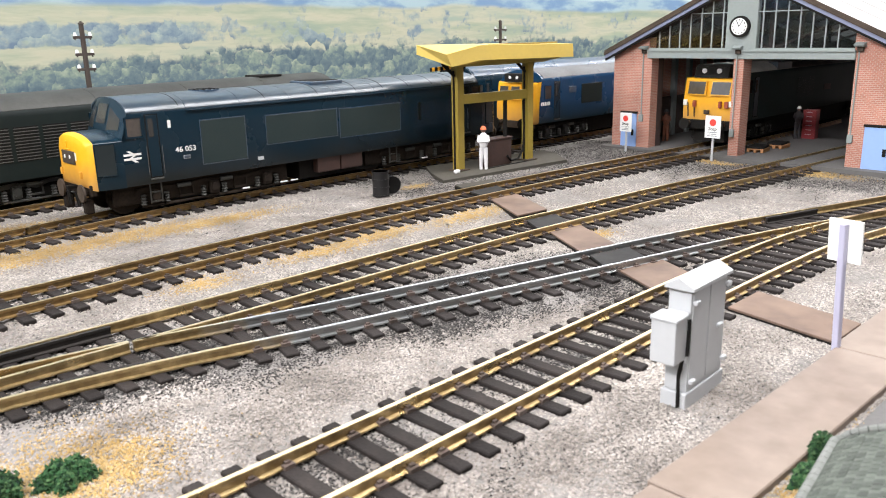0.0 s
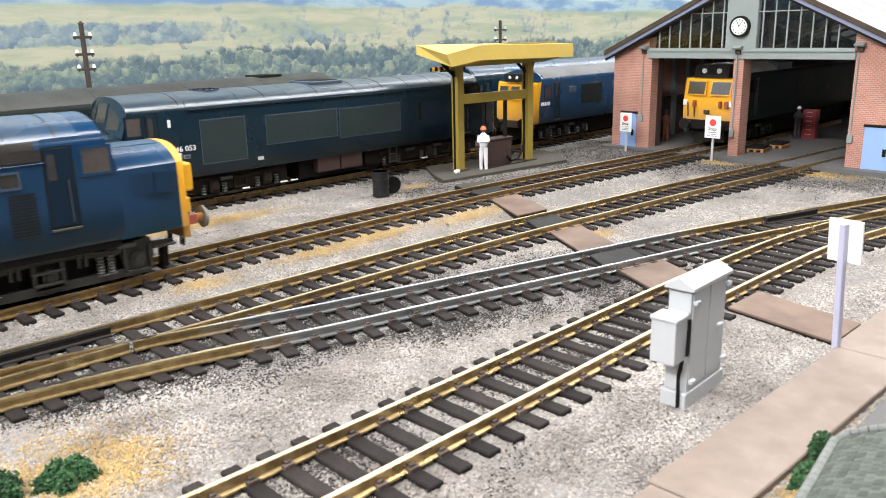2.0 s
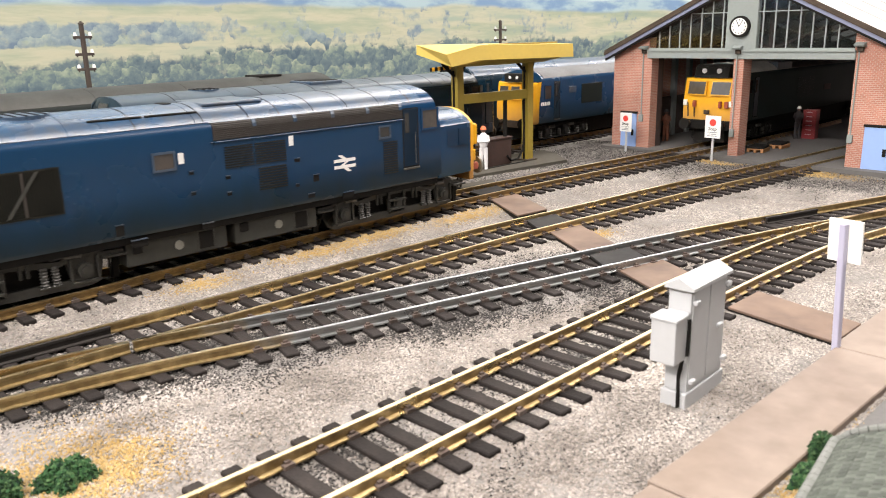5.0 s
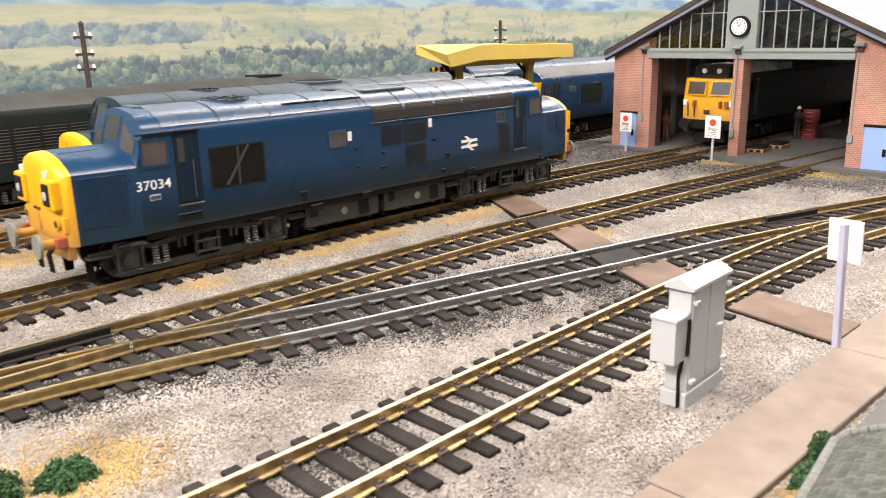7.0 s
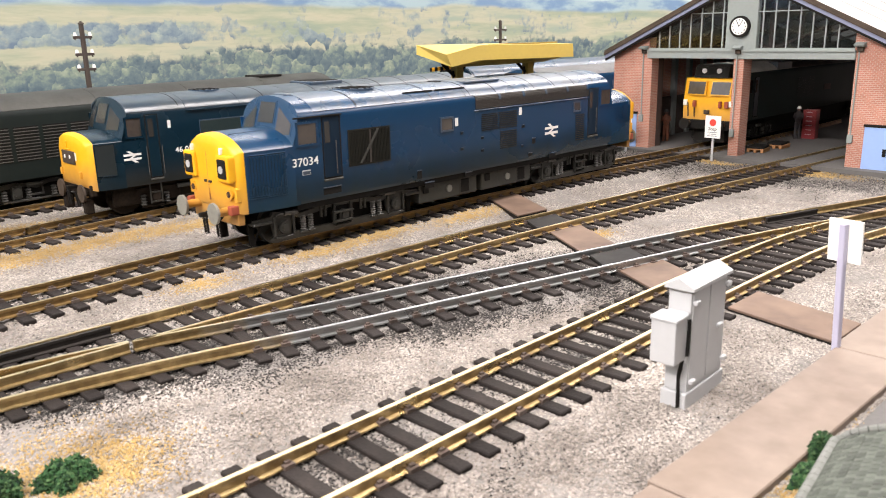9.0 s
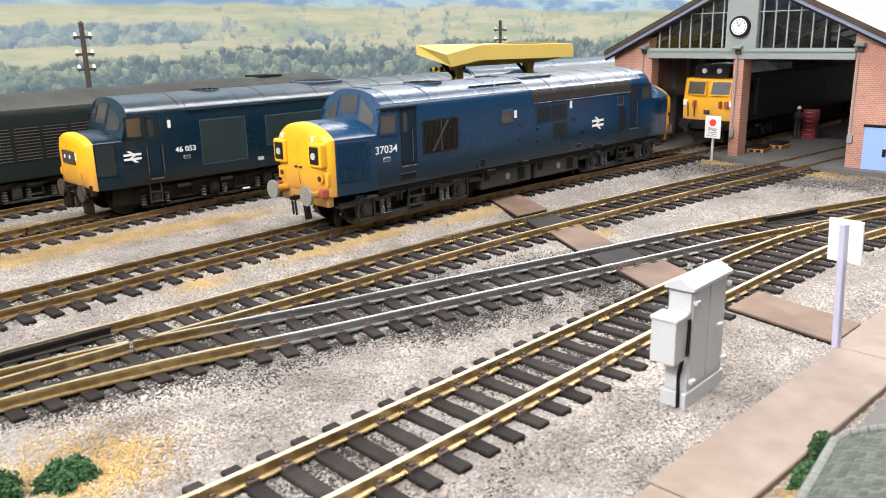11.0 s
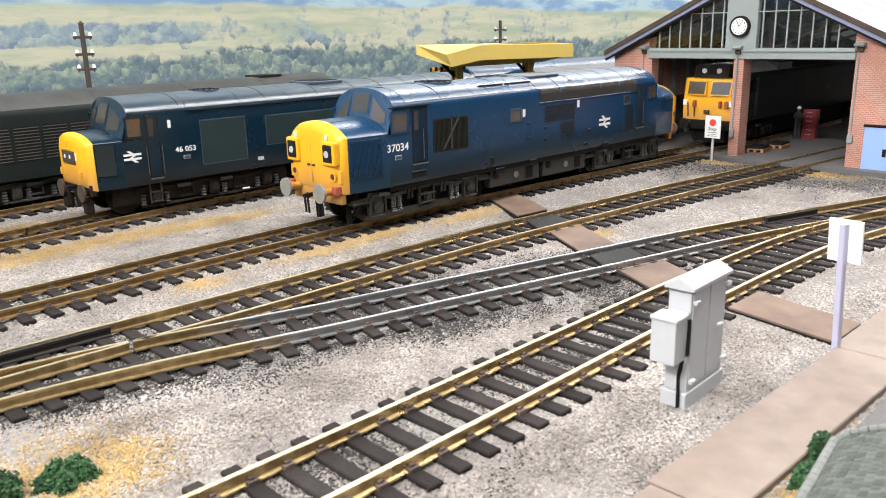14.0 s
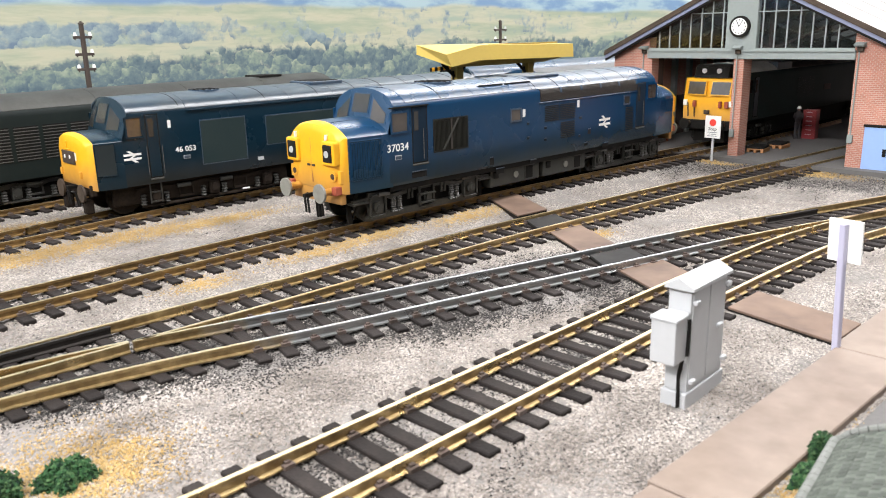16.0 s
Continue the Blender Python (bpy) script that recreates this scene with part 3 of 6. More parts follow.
def end_parts(loco, L, back, k):
    """A nose with its cab front: k holds the measures of the type."""
    X = lambda x: flip(L, x, back)
    zb, zs, zt, w = k["zb"], k["zs"], k["zt"], k["w"]
    ns, nt = k["nose_side"], k["nose_top"]
    xf, xc, bulge = k["front"], k["cab"], k["bulge"]

    def ring(x, inset, drop, bow):
        w2 = k["nose_w"] + (w - k["nose_w"]) * min(max((x - xf) / (xc - xf), 0), 1) - inset
        pts = [(-w2, zb + inset * 0.6), (-w2, (zb + ns) / 2), (-w2, ns - drop - 0.5)] + crown(w2, ns - drop, nt - drop) + [(w2, ns - drop - 0.5), (w2, (zb + ns) / 2), (w2, zb + inset * 0.6)]
        return [(X(x + bow * (abs(y) / w2) ** 2.2), y, z) for y, z in pts]

    yl = k["yellow"]
    outer, zm = ring(xf, 1.5, 2.0, bulge), (zb + ns) / 2
    face = [[(X(xf - 0.2 + bulge * (abs(y * f) / k["nose_w"]) ** 2.2), y * f, zm + (z - zm) * f) for _, y, z in outer] for f in (0.04, 0.35, 0.65, 0.88)]
    part("nose_end", loft(face + [outer, ring(xf + 0.5, 0.6, 0.8, bulge), ring(xf + 1.6, 0.1, 0.2, bulge), ring(xf + yl, 0, 0, bulge * 0.3)]), "yellow", loco, "yellow warning panel round the nose end", True)
    mid = [ring(xf + yl, 0.02, 0.02, bulge * 0.3), ring(xc - 2, 0, 0, 0), ring(xc + 3, 0, 0, 0)]
    part("nose", loft(mid), k["paint"], loco, "", True)
    # windscreens on the arched cab front
    lean = k["lean"]
    wide = lambda z: w if z <= zs else w * max(1 - ((z - zs) / (zt - zs)) ** 2.05, 0.0) ** (1 / 2.05)
    rows = []
    for i in range(15):
        z = ns - 1 + (zt - 0.12 - ns + 1) * i / 14
        h = wide(z)
        ys = [h * (j / 8 - 1) for j in range(17)]
        fx = lambda y, o: X(xc + max(z - ns, 0) * lean + k["cab_bow"] * (abs(y) / w) ** 2 - o)
        rows.append([(fx(y, 0.02), y, z) for y in ys] + [(fx(y, -2.0), y, z) for y in ys[::-1]])
    part("cab_front", loft(rows), k["paint"], loco, "", True)
    for y0, y1, z0, z1a, z1b in k["screens"]:
        face = lambda y, z, o: (X(xc + (z - ns) * lean + k["cab_bow"] * (abs(y) / w) ** 2 - o), y, z)
        quad = [(y0, z0), (y1, z0), (y1, z1b), (y0, z1a)]
        cy, cz = (y0 + y1) / 2, sum(q[1] for q in quad) / 4
        inn = [(cy + (y - cy) * 0.86, cz + (z - cz) * 0.87) for y, z in quad]
        f = part("windscreen_frame", loft([[face(y, z, 0.14) for y, z in quad], [face(y, z, -0.4) for y, z in quad]]), k["paint"], loco)
        part("pane", loft([[face(y, z, 0.22) for y, z in inn], [face(y, z, -0.2) for y, z in inn]]), k.get("pane", "brownglass") if y0 < -8 else "glass", f)
    # buffers, beam, hoses
    part("buffer_beam", box(*sorted((X(xf + 1.4), X(xf + 4))), -15, 15, 11.5, zb + 2.5, 0.3), k["beam"], loco)
    for s in (-10.9, 10.9):
        b = part("buffer", rod((X(xf + 3), s, k["bz"]), (X(k["bx"] + 0.9), s, k["bz"]), 1.5), k["beam"], loco)
        part("buffer_head", rod((X(k["bx"] + 0.9), s, k["bz"]), (X(k["bx"]), s, k["bz"]), 3.6, 24), "buffer" if k["bx"] == 0 else "grime", b, "worn round steel buffer head")
    part("coupling_hook", box(*sorted((X(0.8), X(xf + 2))), -0.8, 0.8, 13.5, 15, 0.2), "black", loco)
    for y in (-5.5, -3.5, 3.5, 5.5):
        bm = rod((X(xf + 1), y, 14), (X(xf - 0.6), y, 12), 0.45, 8)
        rod((X(xf - 0.6), y, 12), (X(xf - 0.2), y, 6.5), 0.45, 8, bm)
        part("brake_hose", bm, "black", loco)


def shell(loco, L, k):
    """Body sides and roof between the two cab fronts."""
    zb, zs, zt, w, xc, ns, lean = k["zb"], k["zs"], k["zt"], k["w"], k["cab"], k["nose_side"], k["lean"]
    fx = lambda y, z: xc + max(z - ns, 0) * lean + k["cab_bow"] * (abs(y) / w) ** 2
    low = [(-w + 0.8, zb), (-w, zb + 1.5), (-w, (zb + zs) / 2), (-w, ns), (-w, zs)]
    sec = low + [(y, z) for y, z in arch(w, zs, zt)[1:-1]] + [(-y, z) for y, z in low[::-1]]
    rings = [[(fx(y, z), y, z) for y, z in sec], [(fx(y, z) + 1.0, y, z) for y, z in sec]]
    rings += [[(x, y, z) for y, z in sec] for x in (xc + 22, L / 2, L - xc - 22)]
    rings += [[(L - fx(y, z) - 1.0, y, z) for y, z in sec], [(L - fx(y, z), y, z) for y, z in sec]]
    part("body", loft(rings), k["paint"], loco, "", True)
    rs = [(y * 1.006, z + 0.12) for y, z in arch(w, zs, zt, 20)]
    rs = rs[k["roof_from"]:len(rs) - k["roof_from"]]
    inner = [(y * 0.985, z - 0.7) for y, z in rs[::-1]]
    a, b = xc + k["roof_x"], L - xc - k["roof_x"]
    n = k["panels"]
    for i in range(n):
        x0, x1 = a + (b - a) * i / n + 0.12, a + (b - a) * (i + 1) / n - 0.12
        part("roof_panel", loft([[(x, y, z) for y, z in rs + inner] for x in (x0, x1)]), k.get("roofm", "roof"), loco, "", True)


def panel(loco, name, x0, x1, z0, z1, m, w, out=0.25, label="", bevel=0.1, both=True, deep=0.6):
    obs = []
    for s in (-1, 1) if both else (-1,):
        obs.append(part(name, box(x0, x1, *sorted((s * (w - deep), s * (w + out))), z0, z1, bevel, seg=1), m, loco, label))
    return obs[0]


def framed(loco, name, x0, x1, z0, z1, w, pane, frame_m, rim=0.5, out=0.3):
    """A frame of four bars on the side, with its pane set back."""
    for s in (-1, 1):
        y0, y1 = sorted((s * (w - 0.5), s * (w + out)))
        bm = box(x0, x1, y0, y1, z0, z0 + rim)
        box(x0, x1, y0, y1, z1 - rim, z1, 0, bm)
        box(x0, x0 + rim, y0, y1, z0 + rim, z1 - rim, 0, bm)
        box(x1 - rim, x1, y0, y1, z0 + rim, z1 - rim, 0, bm)
        f = part(name, bm, frame_m, loco)
        part("pane", box(x0 + rim, x1 - rim, *sorted((s * (w - 0.4), s * (w + 0.08))), z0 + rim, z1 - rim), pane, f)


def louvre(loco, name, x0, x1, z0, z1, w, n, m="grille", vertical=False, label="", back=None, fill=0.45):
    for s in (-1, 1):
        g = part(name, box(x0, x1, *sorted((s * (w - 0.4), s * (w + 0.06))), z0, z1), back or m, loco, label)
        bm = bmesh.new()
        for i in range(n):
            y0, y1 = sorted((s * w, s * (w + 0.3)))
            if vertical:
                a = x0 + (x1 - x0) * (i + 0.3) / n
                box(a, a + (x1 - x0) / n * fill, y0, y1, z0, z1, 0, bm)
            else:
                a = z0 + (z1 - z0) * (i + 0.3) / n
                box(x0, x1, y0, y1, a, a + (z1 - z0) / n * fill, 0, bm)
        part("slats", bm, m, g)


def nose_panel(loco, name, X, k, x0, x1, z0, z1, m, out=0.12):
    """A thin framed panel that follows the taper of the nose."""
    def at(x, z, o, s):
        return (X(x), s * (k["nose_w"] + (k["w"] - k["nose_w"]) * (x - k["front"]) / (k["cab"] - k["front"]) + o), z)
    for s in (-1, 1):
        quad = [(x0, z0), (x1, z0), (x1, z1), (x0, z1)]
        f = part(name, loft([[at(x, z, out, s) for x, z in quad], [at(x, z, -0.5, s) for x, z in quad]]), m, loco)
        for p, q in zip(quad, quad[1:] + quad[:1]):
            part("beading", rod(at(*p, out, s), at(*q, out, s), 0.16, 6), k["paint"], f)


def cab_door(loco, x0, x1, z0, z1, w, k, handles=True):
    for s in (-1, 1):
        # black panel stands in for the recess's shade; nothing is cut into the side
        gap = part("door_recess", box(x0 - 0.5, x1 + 0.5, *sorted((s * (w - 0.6), s * (w + 0.05))), z0 - 0.6, z1 + 0.4), "black", loco, "black panel standing in for the shaded recess round the cab door")
        d = part("cab_door", box(x0, x1, *sorted((s * (w - 0.5), s * (w + 0.13))), z0, z1, 0.1, seg=1), k.get("door", "dkblue"), loco)
        part("door_window", box(x0 + 0.7, x0 + 2.9, *sorted((s * w, s * (w + 0.22))), z1 - 9, z1 - 1.6), "glass", d)
        if handles:
            for x in k.get("rails", (x0 - 1.0, x1 + 1.0)) if x0 < 60 else (x1 - 1.6,):
                part("handrail", rod((x, s * (w + 0.55), z0 + 1), (x, s * (w + 0.55), z0 + 13), 0.13, 8), "springs", loco, "thin grey metal handrail")
        part("footstep", box(x0 - 0.5, x1 + 0.5, *sorted((s * (w - 1), s * (w + 0.6))), z0 - 1.3, z0 - 0.6, 0.1, seg=1), "tank", loco)


def arrows(loco, x, z, w, k=1.0):
    """A double-arrow emblem as plain bars."""
    bm = bmesh.new()
    for pts in ([(-4.6, 0.55), (4.6, 0.55), (4.6, 1.65), (-4.6, 1.65)], [(-4.6, -1.65), (4.6, -1.65), (4.6, -0.55), (-4.6, -0.55)],
                [(-2.9, 3.0), (-1.2, 3.0), (1.4, 1.2), (-0.4, 1.2)], [(1.2, 1.0), (2.6, 1.0), (-1.2, -1.0), (-2.6, -1.0)], [(2.9, -3.0), (1.2, -3.0), (-1.4, -1.2), (0.4, -1.2)]):
        prism([(x + u * k, z + v * k) for u, v in pts], "y", -w - 0.09, -w + 0.05, bm)
    part("double_arrow_emblem", bm, "white", loco, "white double-arrow emblem")


def coil(x, y, z0, z1, r, turns):
    """A coil spring as one turned shape."""
    rings = []
    for i in range(turns * 2 + 1):
        q = r if i % 2 else r * 0.6
        z = z0 + (z1 - z0) * i / (turns * 2)
        rings.append([(x + q * math.cos(a), y + q * math.sin(a), z) for a in (math.pi * j / 6 for j in range(12))])
    return loft(rings)


def bogie(loco, xc, reach, m, spoke=True, zo=1.3):
    """A six-wheel bogie side frame with axleboxes, springs, brake gear and steps on both sides."""
    # solid black core fills the gaps behind the side frames with shade
    bg = part("bogie", box(xc - reach - 1, xc + reach + 1, -11, 11, zo + 2.6, zo + 11.5, 0.4), "black", loco)
    for s in (-1, 1):
        y0, y1 = sorted((s * 12.3, s * 14.0))
        prof = [(xc - reach - 7, zo + 7.5), (xc - reach - 6, zo + 10.2), (xc - reach + 2, zo + 10.8), (xc - 14, zo + 9.4), (xc - 6, zo + 10.8), (xc + 6, zo + 10.8), (xc + 14, zo + 9.4), (xc + reach - 2, zo + 10.8), (xc + reach + 6, zo + 10.2), (xc + reach + 7, zo + 7.5),
                (xc + reach + 3, zo + 8.4), (xc + 18, zo + 8.6), (xc + 13, zo + 7.2), (xc + 7, zo + 9.0), (xc - 7, zo + 9.0), (xc - 13, zo + 7.2), (xc - 18, zo + 8.6), (xc - reach - 3, zo + 8.4)]
        part("side_frame", prism(prof, "y", y0, y1), m, bg)
        part("brake_rod", rod((xc - reach - 4, s * 13.6, zo + 2.4), (xc + reach + 4, s * 13.6, zo + 2.4), 0.5, 8), m, bg)
        for d in (-9.0, 4.0):
            part("spring_yoke", box(xc + d * 2 - 6, xc + d * 2 + 6, *sorted((s * 13.2, s * 14.6)), zo + 1.9, zo + 3.0, 0.2, seg=1), m, bg)
            part("brake_cylinder", rod((xc + d * 1.6 - 3.4, s * 14.4, zo + 9.4), (xc + d * 1.6 + 2.8, s * 14.4, zo + 9.4), 1.0, 14), "tank", bg, "dusty grey brake cylinder", True)
        for ax in (-reach + 2, 0, reach - 2):
            x = xc + ax
            bm = box(x - 2.2, x + 2.2, *sorted((s * 12.6, s * 15.0)), zo + 3.4, zo + 9.3, 0.5)
            rod((x, s * 14.5, zo + 6.6), (x, s * 15.7, zo + 6.6), 1.9, 14, bm)
            part("axlebox", bm, m, bg)
            for d in (-5.2, 5.2):
                part("coil_spring", coil(x + d, s * 13.6, zo + 2.8, zo + 7.6, 1.45, 4), "tank", bg)
        for ax in (-13.5, 13.5):
            x = xc + ax
            bm = box(x - 3.4, x + 3.4, *sorted((s * 13.4, s * 14.6)), zo + 8.4, zo + 9.2)
            box(x - 3.4, x + 3.4, *sorted((s * 13.4, s * 14.6)), zo + 4.2, zo + 5.0, 0, bm)
            box(x - 3.4, x - 2.8, *sorted((s * 13.6, s * 14.4)), zo + 4.2, zo + 9.2, 0, bm)
            box(x + 2.8, x + 3.4, *sorted((s * 13.6, s * 14.4)), zo + 4.2, zo + 9.2, 0, bm)
            part("step_bracket", bm, m, bg)
        part("sand_pipe", rod((xc - reach - 6, s * 11.5, zo + 8), (xc - reach - 7.5, s * 9.2, zo + 1.6), 0.5, 8), m, bg)
        part("guard_iron", box(xc + reach + 5, xc + reach + 7, *sorted((s * 8, s * 12)), zo + 1.2, zo + 8, 0.2, seg=1), m, bg)
    return bg


def long_bogie(loco, xc, zo=1.3):
    """A fabricated six-wheel bogie: stepped top frame, axlebox pockets, paired springs, low plank, middle step."""
    # black backing block blocks light between the frames, so the gaps look shaded
    bg = part("bogie", box(xc - 27, xc + 27, -10.8, 10.8, zo + 3.2, zo + 12.0, 0.4), "black", loco)
    for s in (-1, 1):
        ys = lambda a, b: sorted((s * a, s * b))
        top = [(-38, 8.6), (-38, 10.6), (-31, 11.0), (-30.4, 12.6), (-21.5, 12.2), (-19, 10.4), (-12, 11.4), (-6, 12.6), (6, 12.6), (12, 11.4), (19, 10.4), (21.5, 12.2), (30.4, 12.6), (31, 11.0), (38, 10.6), (38, 8.6),
               (31.6, 8.9), (29, 10.2), (22.6, 10.2), (19, 8.7), (12, 9.6), (6, 10.4), (-6, 10.4), (-12, 9.6), (-19, 8.7), (-22.6, 10.2), (-29, 10.2), (-31.6, 8.9)]
        part("side_frame", prism([(xc + u, zo + v) for u, v in top], "y", *ys(13.0, 14.4)), "bogie", bg)
        low = [(-31.5, 2.6), (-29, 4.2), (29, 4.2), (31.5, 2.6), (28, 1.5), (-28, 1.5)]
        part("spring_plank", prism([(xc + u, zo + v) for u, v in low], "y", *ys(12.6, 13.8)), "bogie", bg)
        for ax in (-26, 0, 26):
            x = xc + ax
            pk = prism([(x - 5.2, zo + 10.4), (x + 5.2, zo + 10.4), (x + 4.0, zo + 4.2), (x + 2.6, zo + 2.6), (x - 2.6, zo + 2.6), (x - 4.0, zo + 4.2)], "y", *ys(12.8, 14.0))
            # the middle pocket is black for the shade behind the step bracket
            p = part("axlebox_pocket", pk, "black" if ax == 0 else "bogie", bg)
            bm = rod((x, s * 13.6, zo + 6.6), (x, s * 15.4, zo + 6.6), 2.3, 18)
            rod((x, s * 15.3, zo + 6.6), (x, s * 15.9, zo + 6.6), 1.3, 14, bm)
            part("axlebox", bm, "bogie", p)
            for u in (-1, 1):
                part("horn_guide", box(x + u * 3.9 - 0.45, x + u * 3.9 + 0.45, *ys(13.8, 15.0), zo + 3.6, zo + 10.6, 0.15, seg=1), "bogie", p)
            part("keep_strap", box(x - 3.8, x + 3.8, *ys(13.8, 14.8), zo + 2.6, zo + 3.4, 0.15, seg=1), "bogie", p)
        for d in (-17.8, -14.6, 14.6, 17.8):
            x = xc + d
            part("coil_spring", coil(x, s * 14.2, zo + 4.0, zo + 9.4, 1.2, 6), "springs", bg, "dusty pale coil spring")
            part("spring_seat", box(x - 1.5, x + 1.5, *ys(13.2, 15.2), zo + 3.2, zo + 4.0, 0.2, seg=1), "bogie", bg)
        for d in (-24.5, 21.5):
            c = part("brake_cylinder", rod((xc + d - 1.5, s * 14.9, zo + 11.6), (xc + d + 3.8, s * 14.9, zo + 11.4), 0.85, 14), "springs", bg, "dusty grey brake cylinder", True)
            part("push_rod", rod((xc + d - 5, s * 14.9, zo + 11.4), (xc + d - 1.5, s * 14.9, zo + 11.6), 0.35, 8), "bogie", c)
        # step bracket at the middle
        bm = box(xc - 5.4, xc + 4.2, *ys(14.2, 16.2), zo + 11.6, zo + 12.3)
        box(xc - 5.0, xc + 3.8, *ys(14.4, 16.4), zo + 8.0, zo + 8.6, 0, bm)
        box(xc - 4.6, xc + 3.4, *ys(14.4, 16.6), zo + 4.6, zo + 5.2, 0, bm)
        for u in (-4.8, 3.0):
            box(xc + u, xc + u + 0.7, *ys(14.4, 15.2), zo + 4.6, zo + 12.0, 0, bm)
        part("step_bracket", bm, "bogie", bg)
        for d in (-10, -8, 8.5, 10.5):
            part("brake_hanger", box(xc + d - 0.45, xc + d + 0.45, *ys(14.0, 14.9), zo + 7.4, zo + 12.4, 0.1, seg=1), "bogie", bg)
        for e in (-1, 1):
            part("foot_plate", box(*sorted((xc + e * 31, xc + e * 38.6)), *ys(11.5, 15.4), zo + 8.8, zo + 9.7, 0.2, seg=1), "bogie", bg)
            part("guard_iron", prism([(xc + e * 36.2, zo + 9), (xc + e * 38, zo + 9), (xc + e * 37.4, zo + 1.0), (xc + e * 35.4, zo + 1.0)], "y", *ys(9.2, 10.4)), "black", bg)
            part("sand_pipe", rod((xc + e * 34, s * 12.5, zo + 9), (xc + e * 35.4, s * 9.0, zo + 1.2), 0.45, 8), "black", bg)
    return bg


def wheelset(loco, x, r=7.2, zo=1.3):
    bm = rod((0, -8, 0), (0, 8, 0), 1.2, 10)
    ws = part("wheelset", bm, "black", loco)
    ws.location = (x * S, 0, (zo + r) * S)
    for s in (-1, 1):
        wh = part("wheel", rod((0, s * 7.7, 0), (0, s * 9.9, 0), r, 28), "bogie", ws, smooth=True)
        bm = bmesh.new()
        for i in range(3):
            a = math.pi * i / 3
            rod((-r * 0.8 * math.cos(a), s * 10.0, -r * 0.8 * math.sin(a)), (r * 0.8 * math.cos(a), s * 10.0, r * 0.8 * math.sin(a)), 0.5, 6, bm)
        part("spokes", bm, "grime", wh)
    return (ws, x, zo + r)


def roof_vents(loco, items, zt):
    for x, y, r in items:
        bm = rod((x, y, zt - 2.5), (x, y, zt + 0.35), r, 28)
        f = part("roof_fan", bm, "roof", loco, "round cooling fan in the roof", True)
        bm = bmesh.new()
        for i in range(5):
            d = (i - 2) * r * 0.36
            h = math.sqrt(max(r * r - d * d, 0)) * 0.92
            box(x + d - 0.25, x + d + 0.25, y - h, y + h, zt + 0.3, zt + 0.6, 0, bm)
        part("fan_grille", bm, "black", f)


K37 = dict(zb=15.4, zs=44.6, zt=52.6, w=17.7, nose_side=36.6, nose_top=41.9, nose_w=16.2, front=5.6, cab=27.5, bulge=1.5, yellow=4.2, lean=0.30, cab_bow=1.5,
           paint="blue", beam="yellow", door="doorblue", rails=(46.9,), bz=16.4, bx=0.0, roof_from=2, roof_x=11, panels=9,
           screens=[(-15.6, -6.6, 39.4, 43.4, 49.8), (-5.6, 5.6, 42.8, 50.9, 50.9), (6.6, 15.6, 39.4, 49.8, 43.4)])


